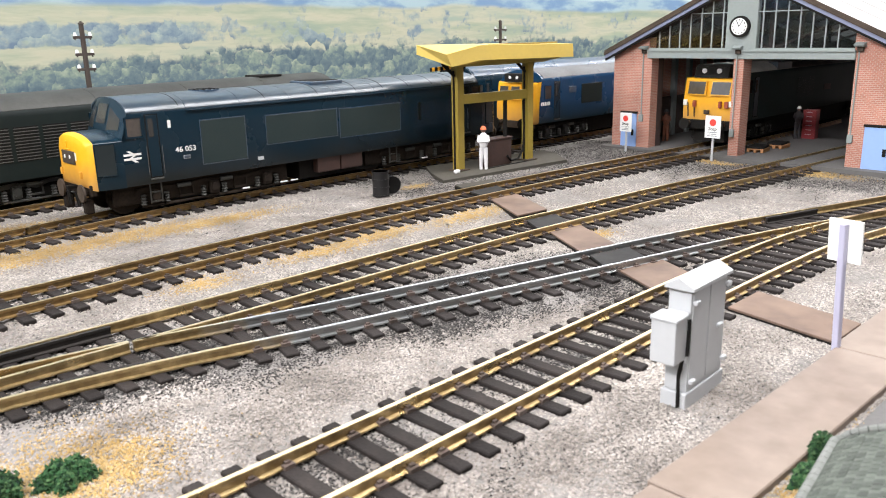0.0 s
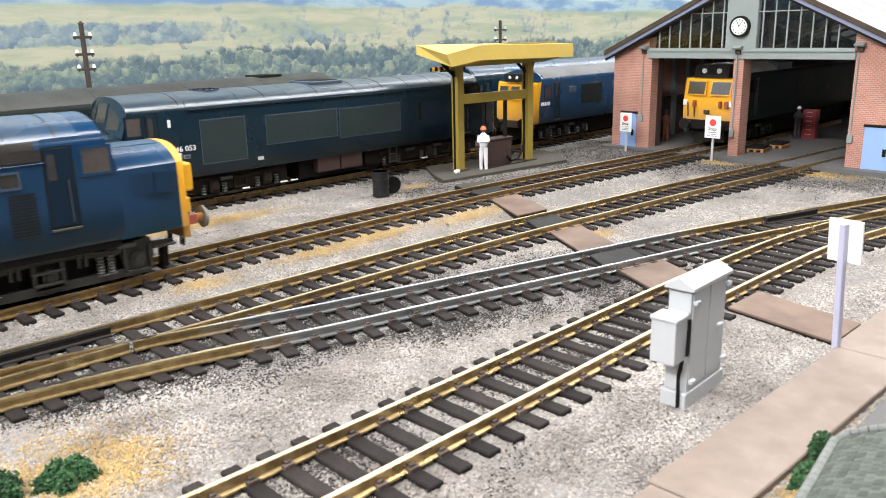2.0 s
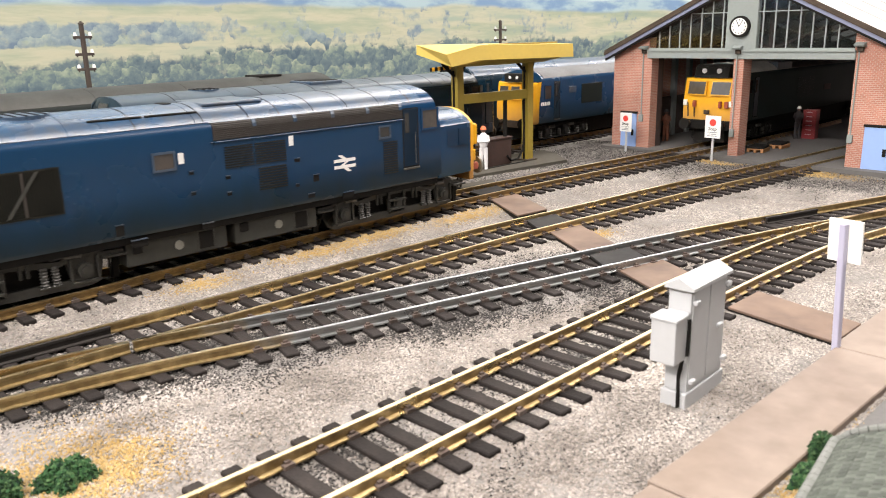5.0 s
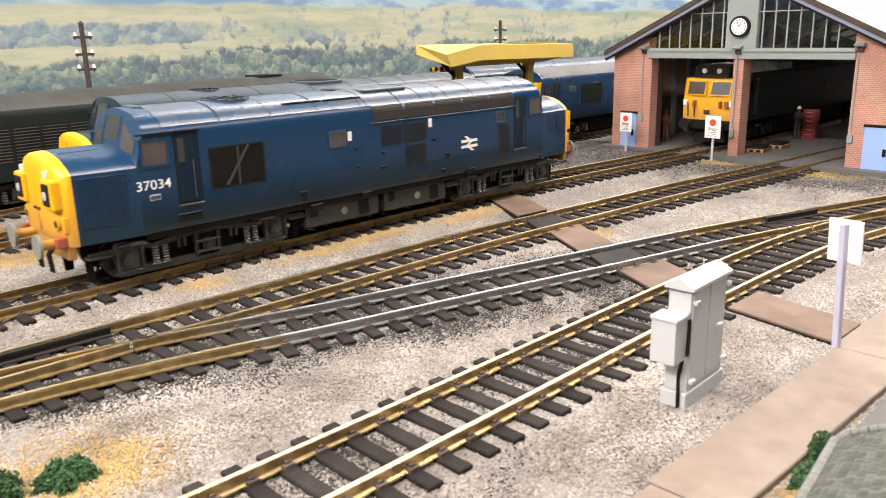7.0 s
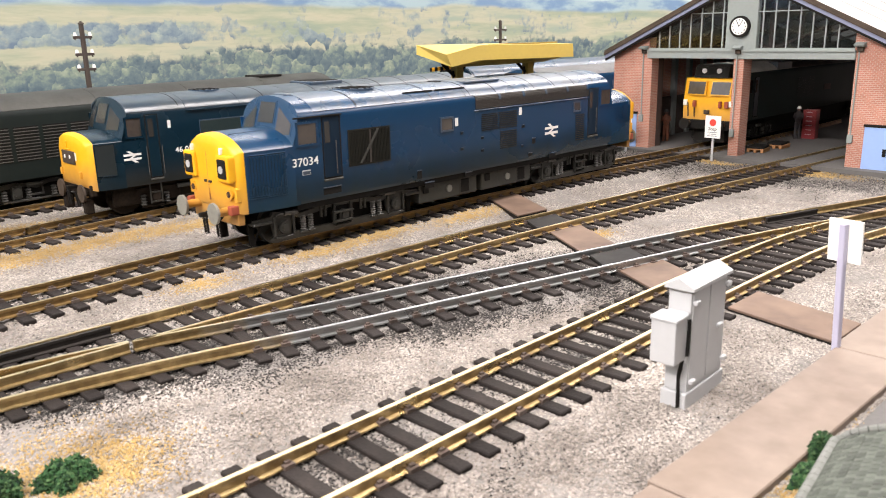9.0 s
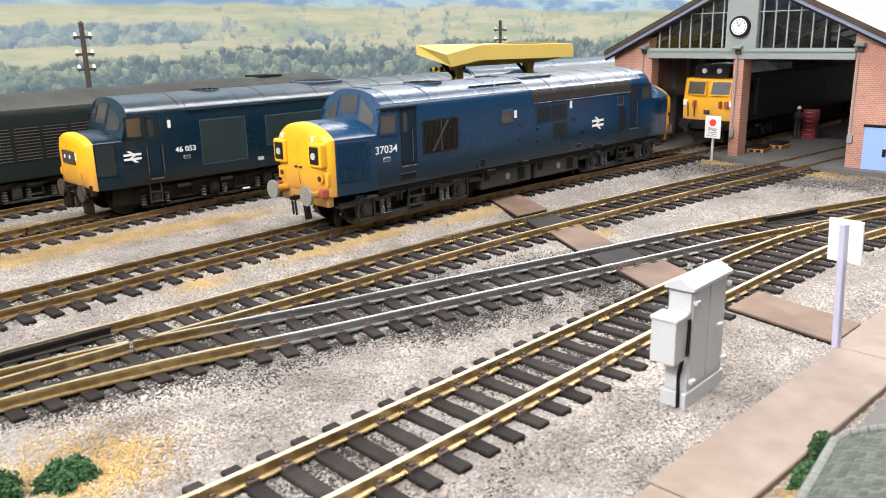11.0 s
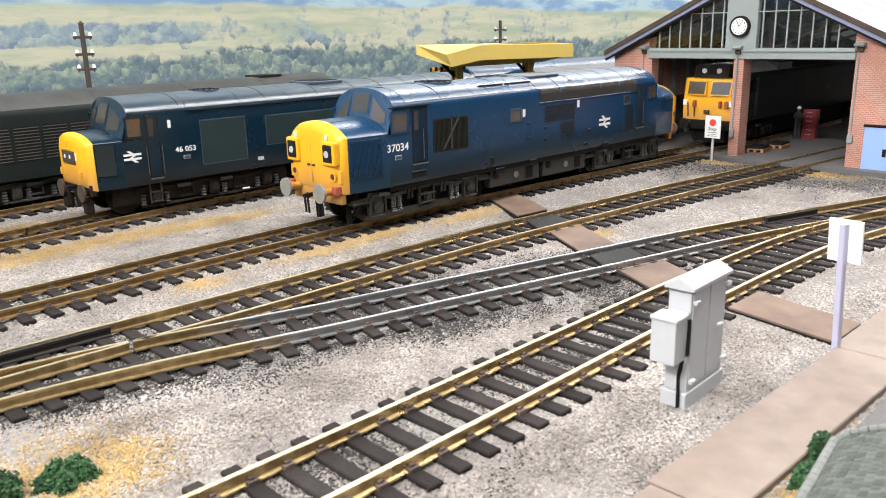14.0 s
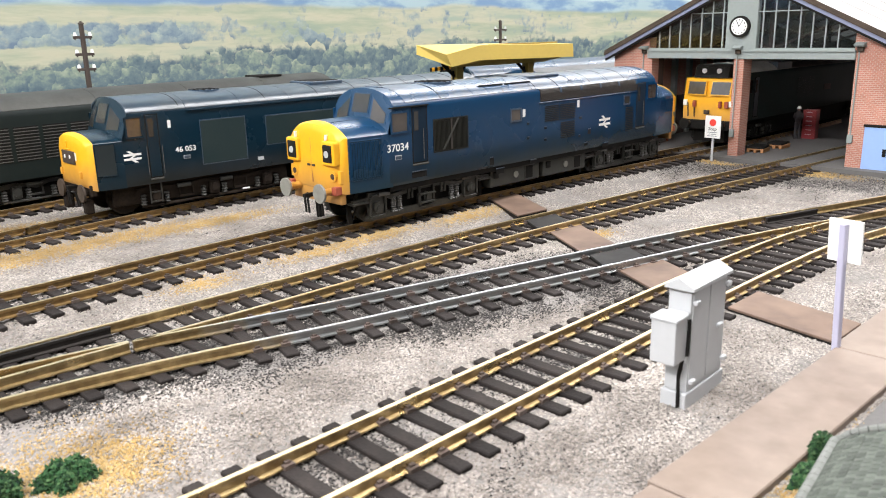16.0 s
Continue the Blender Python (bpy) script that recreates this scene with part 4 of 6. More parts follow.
def class_a():
    """The locomotive that runs: two noses, split headcode boxes."""
    L, k = 250.0, K37
    lo = base("diesel_locomotive", "rail-blue diesel locomotive with yellow noses, rolling on the track", "locomotive")
    w = k["w"]
    shell(lo, L, k)
    for back in (False, True):
        end_parts(lo, L, back, k)
        X = lambda x: flip(L, x, back)
        for s in (-1, 1):
            y0, y1 = sorted((s * 7.4, s * 15.3))
            hb = part("headcode_box", box(*sorted((X(4.6), X(9.5))), y0, y1, 26.2, 35.2, 0.7), "yellow", lo, "yellow headcode box")
            part("headcode_face", box(*sorted((X(4.2), X(4.9))), y0 + 1.3, y1 - 1.3, 27.5, 34.0, 0.3, seg=1), "black", hb, "black headcode panel")
            part("marker_light", rod((X(4.3), s * 11.2, 30.6), (X(4.0), s * 11.2, 30.6), 1.3, 18), "cabinet", hb, "round white marker light")
            part("tail_lamp", rod((X(7.6), s * 12.2, 22.2), (X(5.8), s * 12.2, 22.2), 2.0, 16), "yellow", lo)
            part("lamp_socket", rod((X(6.4), s * 12.2, 22.2), (X(5.6), s * 12.2, 22.2), 1.1, 12), "rust", lo)
            part("jumper_socket", box(*sorted((X(6.6), X(9))), *sorted((s * 14.4, s * 16.0)), 19.6, 24.4, 0.3), "yellow", lo)
            part("jumper_cover", box(*sorted((X(4.4), X(7.6))), *sorted((s * 12.8, s * 15.4)), 15.4, 18.6, 0.4), "red", lo, "faded red control jumper cover")
            part("lamp_bracket", box(*sorted((X(5.0), X(6.4))), *sorted((s * 9.4, s * 10.1)), 35.4, 37.6, 0.1, seg=1), "white", lo)
            part("nose_handle", box(*sorted((X(4.8), X(5.6))), *sorted((s * 0.8, s * 2.2)), 25.2, 26.0, 0.1, seg=1), "grime", lo)
        for x0, x1 in () if back else ((11.4, 18.2), (18.5, 25.4)):
            nose_panel(lo, "nose_grille", X, k, x0, x1, 20.2, 34.8, "dkblue", 0.06)
        for i in range(0 if back else 12):
            nose_panel(lo, "nose_slat", X, k, 11.8 + i * 1.12, 12.5 + i * 1.12, 20.8, 34.2, "dkblue")
        part("nose_door_seam", box(*sorted((X(5.3), X(5.8))), -0.05, 0.05, 19, 36), "palewood", lo)
        part("nose_hatch_seam", box(*sorted((X(11), X(25))), -6.2, -5.9, 41.1, 41.45), "black", lo)
        for x0, x1 in ((11.8, 18.3), (18.7, 25.2)):
            if back:
                louvre(lo, "nose_louvre", L - x1, L - x0, 27.5, 34.5, w - 0.35, 8, "blue")
        framed(lo, "cab_window", *sorted((X(30.2), X(39.6))), 35.6, 44.2, w, "brownglass", "blue", 0.8)
    cab_door(lo, 41.6, 49.0, 23.5, 45.0, w, k)
    cab_door(lo, L - 49.0, L - 41.6, 22.5, 44.6, w, k)
    gutter = part("cantrail_strip", box(29.5, 50, -w - 0.5, -w + 0.4, 45.3, 45.8), "black", lo)
    # tall louvred opening with a diagonal stay
    framed(lo, "radiator_frame", 52.6, 72.8, 26.0, 39.4, w, "black", "dkgrille", 0.6, 0.2)
    louvre(lo, "radiator_louvre", 53.4, 72.0, 26.8, 38.6, w, 26, "dkgrille", True, "dark vertical radiator slats")
    part("stay", prism([(57.6, 26.8), (58.7, 26.8), (67.3, 38.8), (66.2, 38.8)], "y", -w - 0.5, -w - 0.2), "tank", lo)
    part("centre_bar", box(62.4, 63.2, -w - 0.45, -w, 26.6, 38.8), "grille", lo)
    framed(lo, "engine_room_window", 99.6, 107.2, 33.8, 39.8, w, "brownglass", "roof", 0.7)
    framed(lo, "engine_room_window", 188.5, 194.5, 34.5, 39.5, w, "glass", "roof", 0.7)
    # grille band under the roof
    out = lambda z, o: -w * (1 - (max(z - k["zs"], 0) / (k["zt"] - k["zs"])) ** 2.05) ** (1 / 2.05) - o
    zz = [41.4, 42.6, 43.8, 45.0, 46.0, 46.9]
    for i in range(5):
        x0 = 120.5 + i * 16.0
        g = part("roof_grille", loft([[(u, out(z, 0.12), z) for z in zz] + [(u, out(z, -0.5), z) for z in zz[::-1]] for u in (x0, x0 + 16.0)]), "grille", lo, "brown grille band curving into the roof edge")
        bm = bmesh.new()
        for j in range(9):
            z = 41.7 + j * 0.6
            loft([[(u, out(z, 0.34), z), (u, out(z + 0.3, 0.30), z + 0.3), (u, out(z + 0.3, -0.1), z + 0.3), (u, out(z, -0.1), z)] for u in (x0, x0 + 16.0)], True, bm)
        part("slats", bm, "grille", g)
        part("grille_strap", loft([[(u, out(z, 0.5), z) for z in (44.6, 45.8, 47.0)] + [(u, out(z, -0.2), z) for z in (47.0, 45.8, 44.6)] for u in (x0 + 14.4, x0 + 15.8)]), "roof", lo, "pale blue-grey strap over the grille")
    part("grille_lip", loft([[(u, out(47.0, 0.35), 47.0), (u, out(47.5, 0.3), 47.5), (u, out(47.5, -0.3), 47.5), (u, out(47.0, -0.3), 47.0)] for u in (119.5, 201)]), "roof", lo)
    panel(lo, "grille_beading", 119.5, 201, 40.6, 41.0, "blue", w, 0.3)
    louvre(lo, "side_grille", 124.0, 134.4, 31.8, 39.2, w - 0.1, 9, "dkgrille")
    louvre(lo, "side_grille", 135.2, 147.2, 31.8, 39.2, w - 0.1, 9, "dkgrille")
    louvre(lo, "side_grille", 136.0, 147.0, 22.8, 30.8, w - 0.1, 9, "dkgrille")
    louvre(lo, "side_grille", 190.6, 197.6, 20.6, 33.4, w - 0.1, 14, "dkgrille")
    for x, z in ((109, 37.2), (149.5, 38.3)):
        part("data_label", box(x - 0.9, x + 0.9, -w - 0.12, -w, z - 1.7, z + 1.7), "white", lo)
    for x, z, u, v in ((87.5, 18.2, 2.6, 3.2), (112, 32.2, 1.6, 1), (112, 25.6, 1.6, 1), (124.5, 29, 1.8, 1), (124.5, 23.6, 1.8, 1), (151.5, 31.3, 2.2, 1.2), (151, 22.5, 1.6, 1), (159, 24.0, 2.4, 2.4), (156.5, 18, 3, 1.4), (93, 13.2, 5, 2.2), (116, 14.5, 4, 1.6), (173, 15.8, 5, 2), (44.5, 18.5, 8, 2.4)):
        # black patches on the skin paint in the shade of small hollows
        part("recess", box(x - u / 2, x + u / 2, -w - 0.06, -w + 0.4, z - v / 2, z + v / 2), "black", lo)
        part("recess_lip", box(x - u / 2, x + u / 2, -w - 0.3, -w + 0.4, z + v / 2, z + v / 2 + 0.3), "roof", lo)
    panel(lo, "solebar", 30, 220, 13.2, 15.6, "black", w - 1.6)
    lettering("37034", 4.1, "white", lo, side_text(33.6, -w - 0.04, 30.2), "running_number", "white running number")
    part("data_panel", box(32.0, 35.4, -w - 0.1, -w, 25.6, 27.4), "cabinet", lo)
    part("data_lines", box(32.2, 35.2, -w - 0.16, -w, 25.8, 27.0), "roof", lo)
    arrows(lo, 172.0, 27.6, w, 1.05)
    # roof: fans, hatches, seams, rails
    roof_vents(lo, [(70, 0, 8.2)], 52.6)
    for x0, x1, y in ((84, 100, -13.2), (101, 118, -13.2)):
        part("roof_rail", rod((x0, y, 50.4), (x1, y, 50.4), 0.35, 8), "black", lo)
    for x in (58, 96, 118, 134, 146, 160, 175, 190, 205):
        r = [(y, z + 0.2) for y, z in arch(17.75, 44.6, 52.6, 20)][2:19]
        part("roof_seam", loft([[(u, y, z) for y, z in r] + [(u, y * 0.98, z - 0.5) for y, z in r[::-1]] for u in (x, x + 0.4)]), "black", lo)
    part("roof_hatch", box(122, 144, -10, 10, 51.4, 52.7, 0.5), "roof", lo)
    part("exhaust_port", box(112, 115, -3, 3, 51.5, 53.0, 0.3), "black", lo)
    part("horn_cover", box(36, 39, -4, 4, 51.6, 53.0, 0.4), "roof", lo)
    # below the body
    for x0, x1 in ((89.5, 123.6), (126.6, 160)):
        tk = part("fuel_tank", box(x0, x1, -15, 15, 5.6, 14.0, 0.5), "tank", lo, "dusty grey fuel tank")
        part("filler_cap", rod((x0 + 17, -14.9, 9.6), (x0 + 17, -15.5, 9.6), 1.5, 18), "buffer", tk, "pale round filler cap")
        part("gauge_recess", box(x0 + 24, x0 + 29, -15.3, -14.8, 6.8, 12.4, 0.1, seg=1), "black", tk)
        part("gauge_frame", box(x0 + 23.4, x0 + 29.6, -15.15, -14.7, 6.2, 13.0, 0.1, seg=1), "bogie", tk)
        part("valve", box(x0 + 2, x0 + 5, -15.6, -14.6, 9.5, 12.6, 0.2, seg=1), "black", tk)
    sets = []
    for xc in (51.0, 199.0):
        long_bogie(lo, xc)
        sets += [wheelset(lo, xc + d) for d in (-26, 0, 26)]
    return lo, sets


KPK = dict(zb=13.6, zs=42.9, zt=49.8, w=17.7, nose_side=33.2, nose_top=36.6, nose_w=15.6, front=3.6, cab=15.8, bulge=1.7, yellow=3.4, lean=0.34, cab_bow=3.0,
           paint="dkblue", pane="glass", beam="soot", bz=12.8, bx=2.2, roofm="sootroof", roof_from=1, roof_x=6, panels=8,
           screens=[(-15.4, -6.2, 36.6, 41.4, 46.8), (-5.2, 5.2, 38.8, 47.9, 47.9), (6.2, 15.4, 36.6, 46.8, 41.4)])


def class_b():
    """The long parked locomotive behind: one headcode panel in each nose."""
    L, k, x0 = 255.0, KPK, -15.0
    lo = base("diesel_locomotive", "grimy dark blue diesel locomotive with a yellow nose, parked", "locomotive", x0, 92.3, 0, 0.35)
    w = k["w"]
    shell(lo, L, k)
    for back in (False, True):
        end_parts(lo, L, back, k)
        X = lambda x: flip(L, x, back)
        hp = part("headcode_panel", box(*sorted((X(2.95), X(4.8))), -6.2, 6.0, 24.0, 29.4, 0.3), "grime", lo, "brown headcode panel with two marker lights")
        for s in (-1, 1):
            part("marker_light", rod((X(3.1), s * 2.6, 27), (X(2.8), s * 2.6, 27), 0.8, 16), "white", hp)
            part("route_label", box(*sorted((X(3.55), X(4.8))), *sorted((s * 6.5, s * 7.4)), 25.8, 29.0), "white", lo)
            part("lamp_iron", box(*sorted((X(3.0), X(4.6))), *sorted((s * 9.4, s * 10.6)), 18.6, 21.6, 0.2, seg=1), "yellow", lo)
            part("sand_box", box(*sorted((X(3.0), X(6.6))), *sorted((s * 8.6, s * 12.6)), 4.0, 10.4, 0.8), "soot", lo)
        nose_panel(lo, "side_panel", X, k, 7.8, 15.4, 19.4, 32.2, "dkpanel")
        part("lamp_bracket", box(*sorted((X(2.8), X(4.2))), -0.6, 0.6, 30.6, 33.4, 0.1, seg=1), "yellow", lo)
        part("top_bracket", box(*sorted((X(3.0), X(4.0))), -3.2, 3.2, 29.8, 30.3, 0.1, seg=1), "yellow", lo)
        framed(lo, "cab_window", *sorted((X(20.6), X(28.2))), 33.4, 42.4, w, "brownglass", "dkblue", 0.8)
        part("cab_roof_rib", rod((X(24), -10, 47.6), (X(30), -10, 48.2), 0.3, 6), "black", lo)
    cab_door(lo, 29.8, 34.6, 16.6, 42.4, w, k)
    cab_door(lo, L - 36, L - 30, 16.6, 42.4, w, k)
    panel(lo, "cantrail_gutter", 48, L - 48, 42.7, 43.3, "dkblue", w, 0.6)
    for a, b, c, d in ((54.2, 76.2, 19.0, 38.0), (87.5, 128.5, 24.0, 37.2), (130.5, 171, 22.6, 36.8)):
        panel(lo, "body_grille", a, b, c, d, "panel", w, 0.1, "greyish green mesh bodyside grille")
        framed(lo, "grille_frame", a - 0.4, b + 0.4, c - 0.4, d + 0.4, w - 0.3, "panel", "roof", 0.35, 0.4)
    lettering("46 053", 3.2, "white", lo, side_text(46.4, -w - 0.04, 26.6), "running_number", "white running number")
    part("data_panel", box(45.0, 48.0, -w - 0.1, -w, 22.4, 24.0), "cabinet", lo)
    part("data_lines", box(45.2, 47.8, -w - 0.16, -w, 22.6, 23.8), "roof", lo)
    arrows(lo, 22.6, 26.0, w, 0.82)
    part("works_plate", box(39.2, 40.6, -w - 0.12, -w, 36.4, 39.6), "white", lo)
    part("notice_plate", box(81.8, 84.8, -w - 0.12, -w, 17.2, 18.8), "cabinet", lo)
    part("notice_plate", box(184.5, 186.5, -w - 0.12, -w, 26.5, 36.0), "green", lo)
    roof_vents(lo, [(67, 0, 7.0)], 49.8)
    part("radiator_hatch", box(120, 140, -9, 9, 48.6, 50.6, 0.4), "roof", lo)
    part("radiator_mesh", box(122, 138, -8, 8, 50.4, 50.8), "black", lo)
    for x in (45, 88, 118, 142, 160, 178, 196, 214):
        r = [(y, z + 0.2) for y, z in arch(17.75, 42.9, 49.8, 20)][2:19]
        part("roof_seam", loft([[(u, y, z) for y, z in r] + [(u, y * 0.98, z - 0.5) for y, z in r[::-1]] for u in (x, x + 0.4)]), "black", lo)
    for xc in (60.0, L - 60.0):
        bg = bogie(lo, xc, 30, "soot")
        part("bogie_plate", box(xc - 46, xc + 40, -13.2, -11.8, 5.2, 13.2, 0.3), "soot", bg)
        for d in (-40, -28, 0, 28):
            part("wheel", rod((xc + d, -8, 8.4), (xc + d, -10.6, 8.4), 7.0, 28), "soot", bg, "", True)
            part("wheel", rod((xc + d, 8, 8.4), (xc + d, 10.6, 8.4), 7.0, 28), "soot", bg, "", True)
        lad = part("cab_ladder", box(xc - 31, xc - 30.4, -16, -15.4, 5, 13.6), "bogie", bg)
        part("rung", box(xc - 30.4, xc - 26, -16, -15.4, 5.4, 6.0), "bogie", lad)
        part("rung", box(xc - 30.4, xc - 26, -16, -15.4, 9.4, 10.0), "bogie", lad)
        part("ladder_side", box(xc - 26, xc - 25.4, -16, -15.4, 5, 13.6), "bogie", lad)
    for a, b in ((116.5, 130.4), (131.2, 145)):
        part("battery_box", box(a, b, -16.2, 16.2, 6.2, 14.2, 0.5), "rust", lo, "rust-brown battery box")
    part("underframe", box(108, 165, -12, 12, 3.5, 13, 0.5), "black", lo)
    for x in (75, 96, 102, 190):
        part("paint_chip", box(x - 2, x + 2, -16.4, -15.6, 4.6, 5.2, 0.1, seg=1), "white", lo)
    return lo


def flat_front(label, x, y, L, k, rz=0):
    """A locomotive with a flat cab end."""
    lo = base("diesel_locomotive", label, "locomotive", x, y, 0, rz)
    zb, zs, zt, w, cf = k["zb"], k["zs"], k["zt"], k["w"], k["cap"]
    low = [(-w + 0.6, zb), (-w, zb + 1.5), (-w, (zb + zs) / 2), (-w, zs)]
    sec = low + arch(w, zs, zt)[1:-1] + [(-a, b) for a, b in low[::-1]]
    lean = lambda z: max(z - k["waist"], 0) * k["lean"]
    part("body", loft([[(cf + lean(z), a, z) for a, z in sec], [(cf + 16, a, z) for a, z in sec], [(L - 3, a, z) for a, z in sec]]), k["paint"], lo, "", True)
    face = [(a * 0.985, z) for a, z in low] + [(a * 0.985, min(z, k["face_top"])) for a, z in arch(w, zs, zt)[1:-1]] + [(-a * 0.985, z) for a, z in low[::-1]]
    bow = lambda a: 1.4 * (abs(a) / w) ** 2
    part("cab_front", loft([[(lean(z) + bow(a) + 0.4, a * 0.97, zb + (z - zb) * 0.985) for a, z in face], [(lean(z) + bow(a) + 1.2, a, z) for a, z in face], [(lean(z) + cf + 0.2, a, z) for a, z in face]]), "yellow", lo, "yellow cab front", True)
    for y0, y1 in k["screens"]:
        z0, z1 = k["sz"]
        p = [(y0, z0), (y1, z0), (y1, z1), (y0, z1)]
        f = part("windscreen_frame", loft([[(lean(z) - 0.1 + bow(a), a, z) for a, z in p], [(lean(z) + 1.5, a, z) for a, z in p]]), k["rim"], lo)
        q = [(y0 + 0.8, z0 + 0.8), (y1 - 0.8, z0 + 0.8), (y1 - 0.8, z1 - 0.8), (y0 + 0.8, z1 - 0.8)]
        part("pane", loft([[(lean(z) - 0.25 + bow(a), a, z) for a, z in q], [(lean(z) + 1, a, z) for a, z in q]]), "brownglass", f)
    rs = [(a * 1.006, z + 0.12) for a, z in arch(w, zs, zt, 20)][2:19]
    for i in range(6):
        a0, a1 = cf + 5 + (L - cf - 10) * i / 6, cf + 5 + (L - cf - 10) * (i + 1) / 6 - 0.3
        part("roof_panel", loft([[(u, a, z) for a, z in rs] + [(u, a * 0.985, z - 0.7) for a, z in rs[::-1]] for u in (a0, a1)]), k["roof"], lo, "", True)
    for s in (-11.4, 11.4):
        b = part("buffer", rod((2, s, 14.5), (-5, s, 14.5), 1.5), "grime", lo)
        part("buffer_head", rod((-5, s, 14.5), (-6, s, 14.5), 3.4, 22), "black", b)
    part("buffer_beam", box(0.5, 4, -15, 15, 11, zb + 1.5, 0.3), k["beam"], lo)
    part("underframe", box(5, L - 5, -10.5, 10.5, 3, zb + 0.5, 0.4), "black", lo)
    for xc in (36, L - 36):
        bogie(lo, xc, 22, "black")
    framed(lo, "cab_window", cf + 5, cf + 12.5, k["sz"][0], k["sz"][1], w, "glass", k["paint"], 0.6)
    cab_door(lo, cf + 15.5, cf + 21, zb + 2.5, zs - 0.6, w, k, False)
    return lo


def parked():
    k = dict(zb=14, zs=40.5, zt=48.0, w=17.3, cap=5, waist=26, lean=0.16, face_top=40.0, paint="blue", roof="greyroof", rim="yellow", beam="grime", screens=[(-14.6, -5.4), (-4.2, 4.2), (5.4, 14.6)], sz=(29.0, 38.4))
    lo = flat_front("blue diesel locomotive with a flat yellow front behind the canopy", 271.5, 94.3, 204, k)
    for i in range(5):
        part("number_bar", box(6.4 + i * 1.9, 7.8 + i * 1.9, -17.5, -17.2, 25.4, 27.6), "white", lo)
    part("side_grille", box(36, 44, -17.5, -16.9, 32, 36, 0.1, seg=1), "roof", lo)
    part("side_grille", box(50, 74, -17.5, -16.9, 24, 37, 0.1, seg=1), "green", lo)
    part("headcode_box", box(-0.4, 4, -8, 8, 40.5, 46, 0.6), "black", lo)
    for s in (-3, 3):
        part("marker_light", rod((0, s, 43.5), (-0.7, s, 43.5), 1.0, 14), "white", lo)
    k = dict(zb=15.2, zs=42.0, zt=50.5, w=17.2, cap=12, waist=30, lean=0.22, face_top=41.8, paint="shedpaint", roof="dustyroof", rim="yellow", beam="black", screens=[(-14.4, -1.4), (1.4, 14.4)], sz=(31.6, 40.6))
    lo = flat_front("dark blue diesel locomotive with yellow front inside the shed", 333, -8.6, 262, k)
    hb = part("headcode_box", prism([(3.4, 42.2), (14, 42.2), (14, 49.6), (9, 50.2), (5.2, 48.6)], "y", -11, 11), "black", lo, "black roof headcode box with two lights")
    for s in (-4.8, 4.8):
        part("marker_light", rod((4.6, s, 46.2), (3.8, s, 46.2), 1.5, 18), "white", hb)
    for a, b in ((-14, -11.6), (-9.4, -7.6), (7.4, 9.4)):
        part("cable_socket", box(-0.6, 1.4, a, b, 24.5, 28.4, 0.4), "red", lo)
    for a in (8.4, 12.6):
        part("jumper_cable", rod((0, a, 27), (-0.4, a - 0.8, 18.5), 0.4, 8), "grime", lo)
    part("lamp_bracket", box(-0.2, 1, -1.8, 1.8, 20.4, 23, 0.3), "grime", lo)
    for s in (-15, 15):
        part("lamp_cluster", box(0.4, 2.6, s - 1.2, s + 1.2, 25.2, 28.6, 0.3), "white", lo)
    lettering("50", 4.2, "white", lo, side_text(13.4, -17.25, 26.0), "running_number")
    louvre(lo, "body_grille", 92, 120, 24, 38, 17.1, 12, "green")
    part("maker_plate", box(138, 150, -17.4, -17.1, 27, 31), "rust", lo)
    part("roof_hatch", box(60, 82, -16.4, -9, 44.5, 49.4, 0.4), "sootroof", lo)
    # the dark one at the back, against the backdrop
    lo = base("diesel_locomotive", "sooty dark green diesel locomotive with louvred sides, parked", "locomotive", -130, 139, 0, 5.6)
    w = 17.0
    low = [(-w, 13.5), (-w, 27), (-w, 41)]
    sec = low + arch(w, 41, 50.4)[1:-1] + [(-a, b) for a, b in low[::-1]]
    part("body", loft([[(u, a, z) for a, z in sec] for u in (0, 300)]), "green", lo, "", True)
    rs = [(a * 1.006, z + 0.12) for a, z in arch(w, 41, 50.4, 20)][2:19]
    for i in range(6):
        part("roof_panel", loft([[(u, a, z) for a, z in rs] + [(u, a * 0.985, z - 0.7) for a, z in rs[::-1]] for u in (50 * i, 50 * i + 49.7)]), "tank", lo, "", True)
    for i in range(7):
        x = 84 + i * 12.8
        louvre(lo, "body_louvre", x, x + 10.8, 21.5, 36.8, w, 11, "springs", False, "thin grey horizontal louvres over a black opening", "black", 0.26)
    part("door_post", box(80.5, 81.3, -w - 0.6, -w, 16, 40), "grille", lo)
    part("roof_opening", box(252, 268, -7, 7, 50.2, 51.2, 0.2, seg=1), "black", lo)
    part("underframe", box(2, 298, -13, 13, 3, 13.6, 0.4), "black", lo)
    for xc in (60, 130, 240):
        bogie(lo, xc, 24, "bogie")
    k = dict(zb=14, zs=40.5, zt=50.0, w=17.3, cap=5, waist=26, lean=0.16, face_top=38.0, paint="dkblue", roof="roof", rim="dkblue", beam="grime", screens=[(-14.6, -5.4), (-4.2, 4.2), (5.4, 14.6)], sz=(29.0, 38.0))
    lo = flat_front("dark blue diesel locomotive with pale roof on the back track", 262, 146, 200, k)
    part("headcode_box", box(-0.4, 6, -7, 7, 42, 48, 0.6), "black", lo)


mover, wheelsets = class_a()
class_b()
parked()


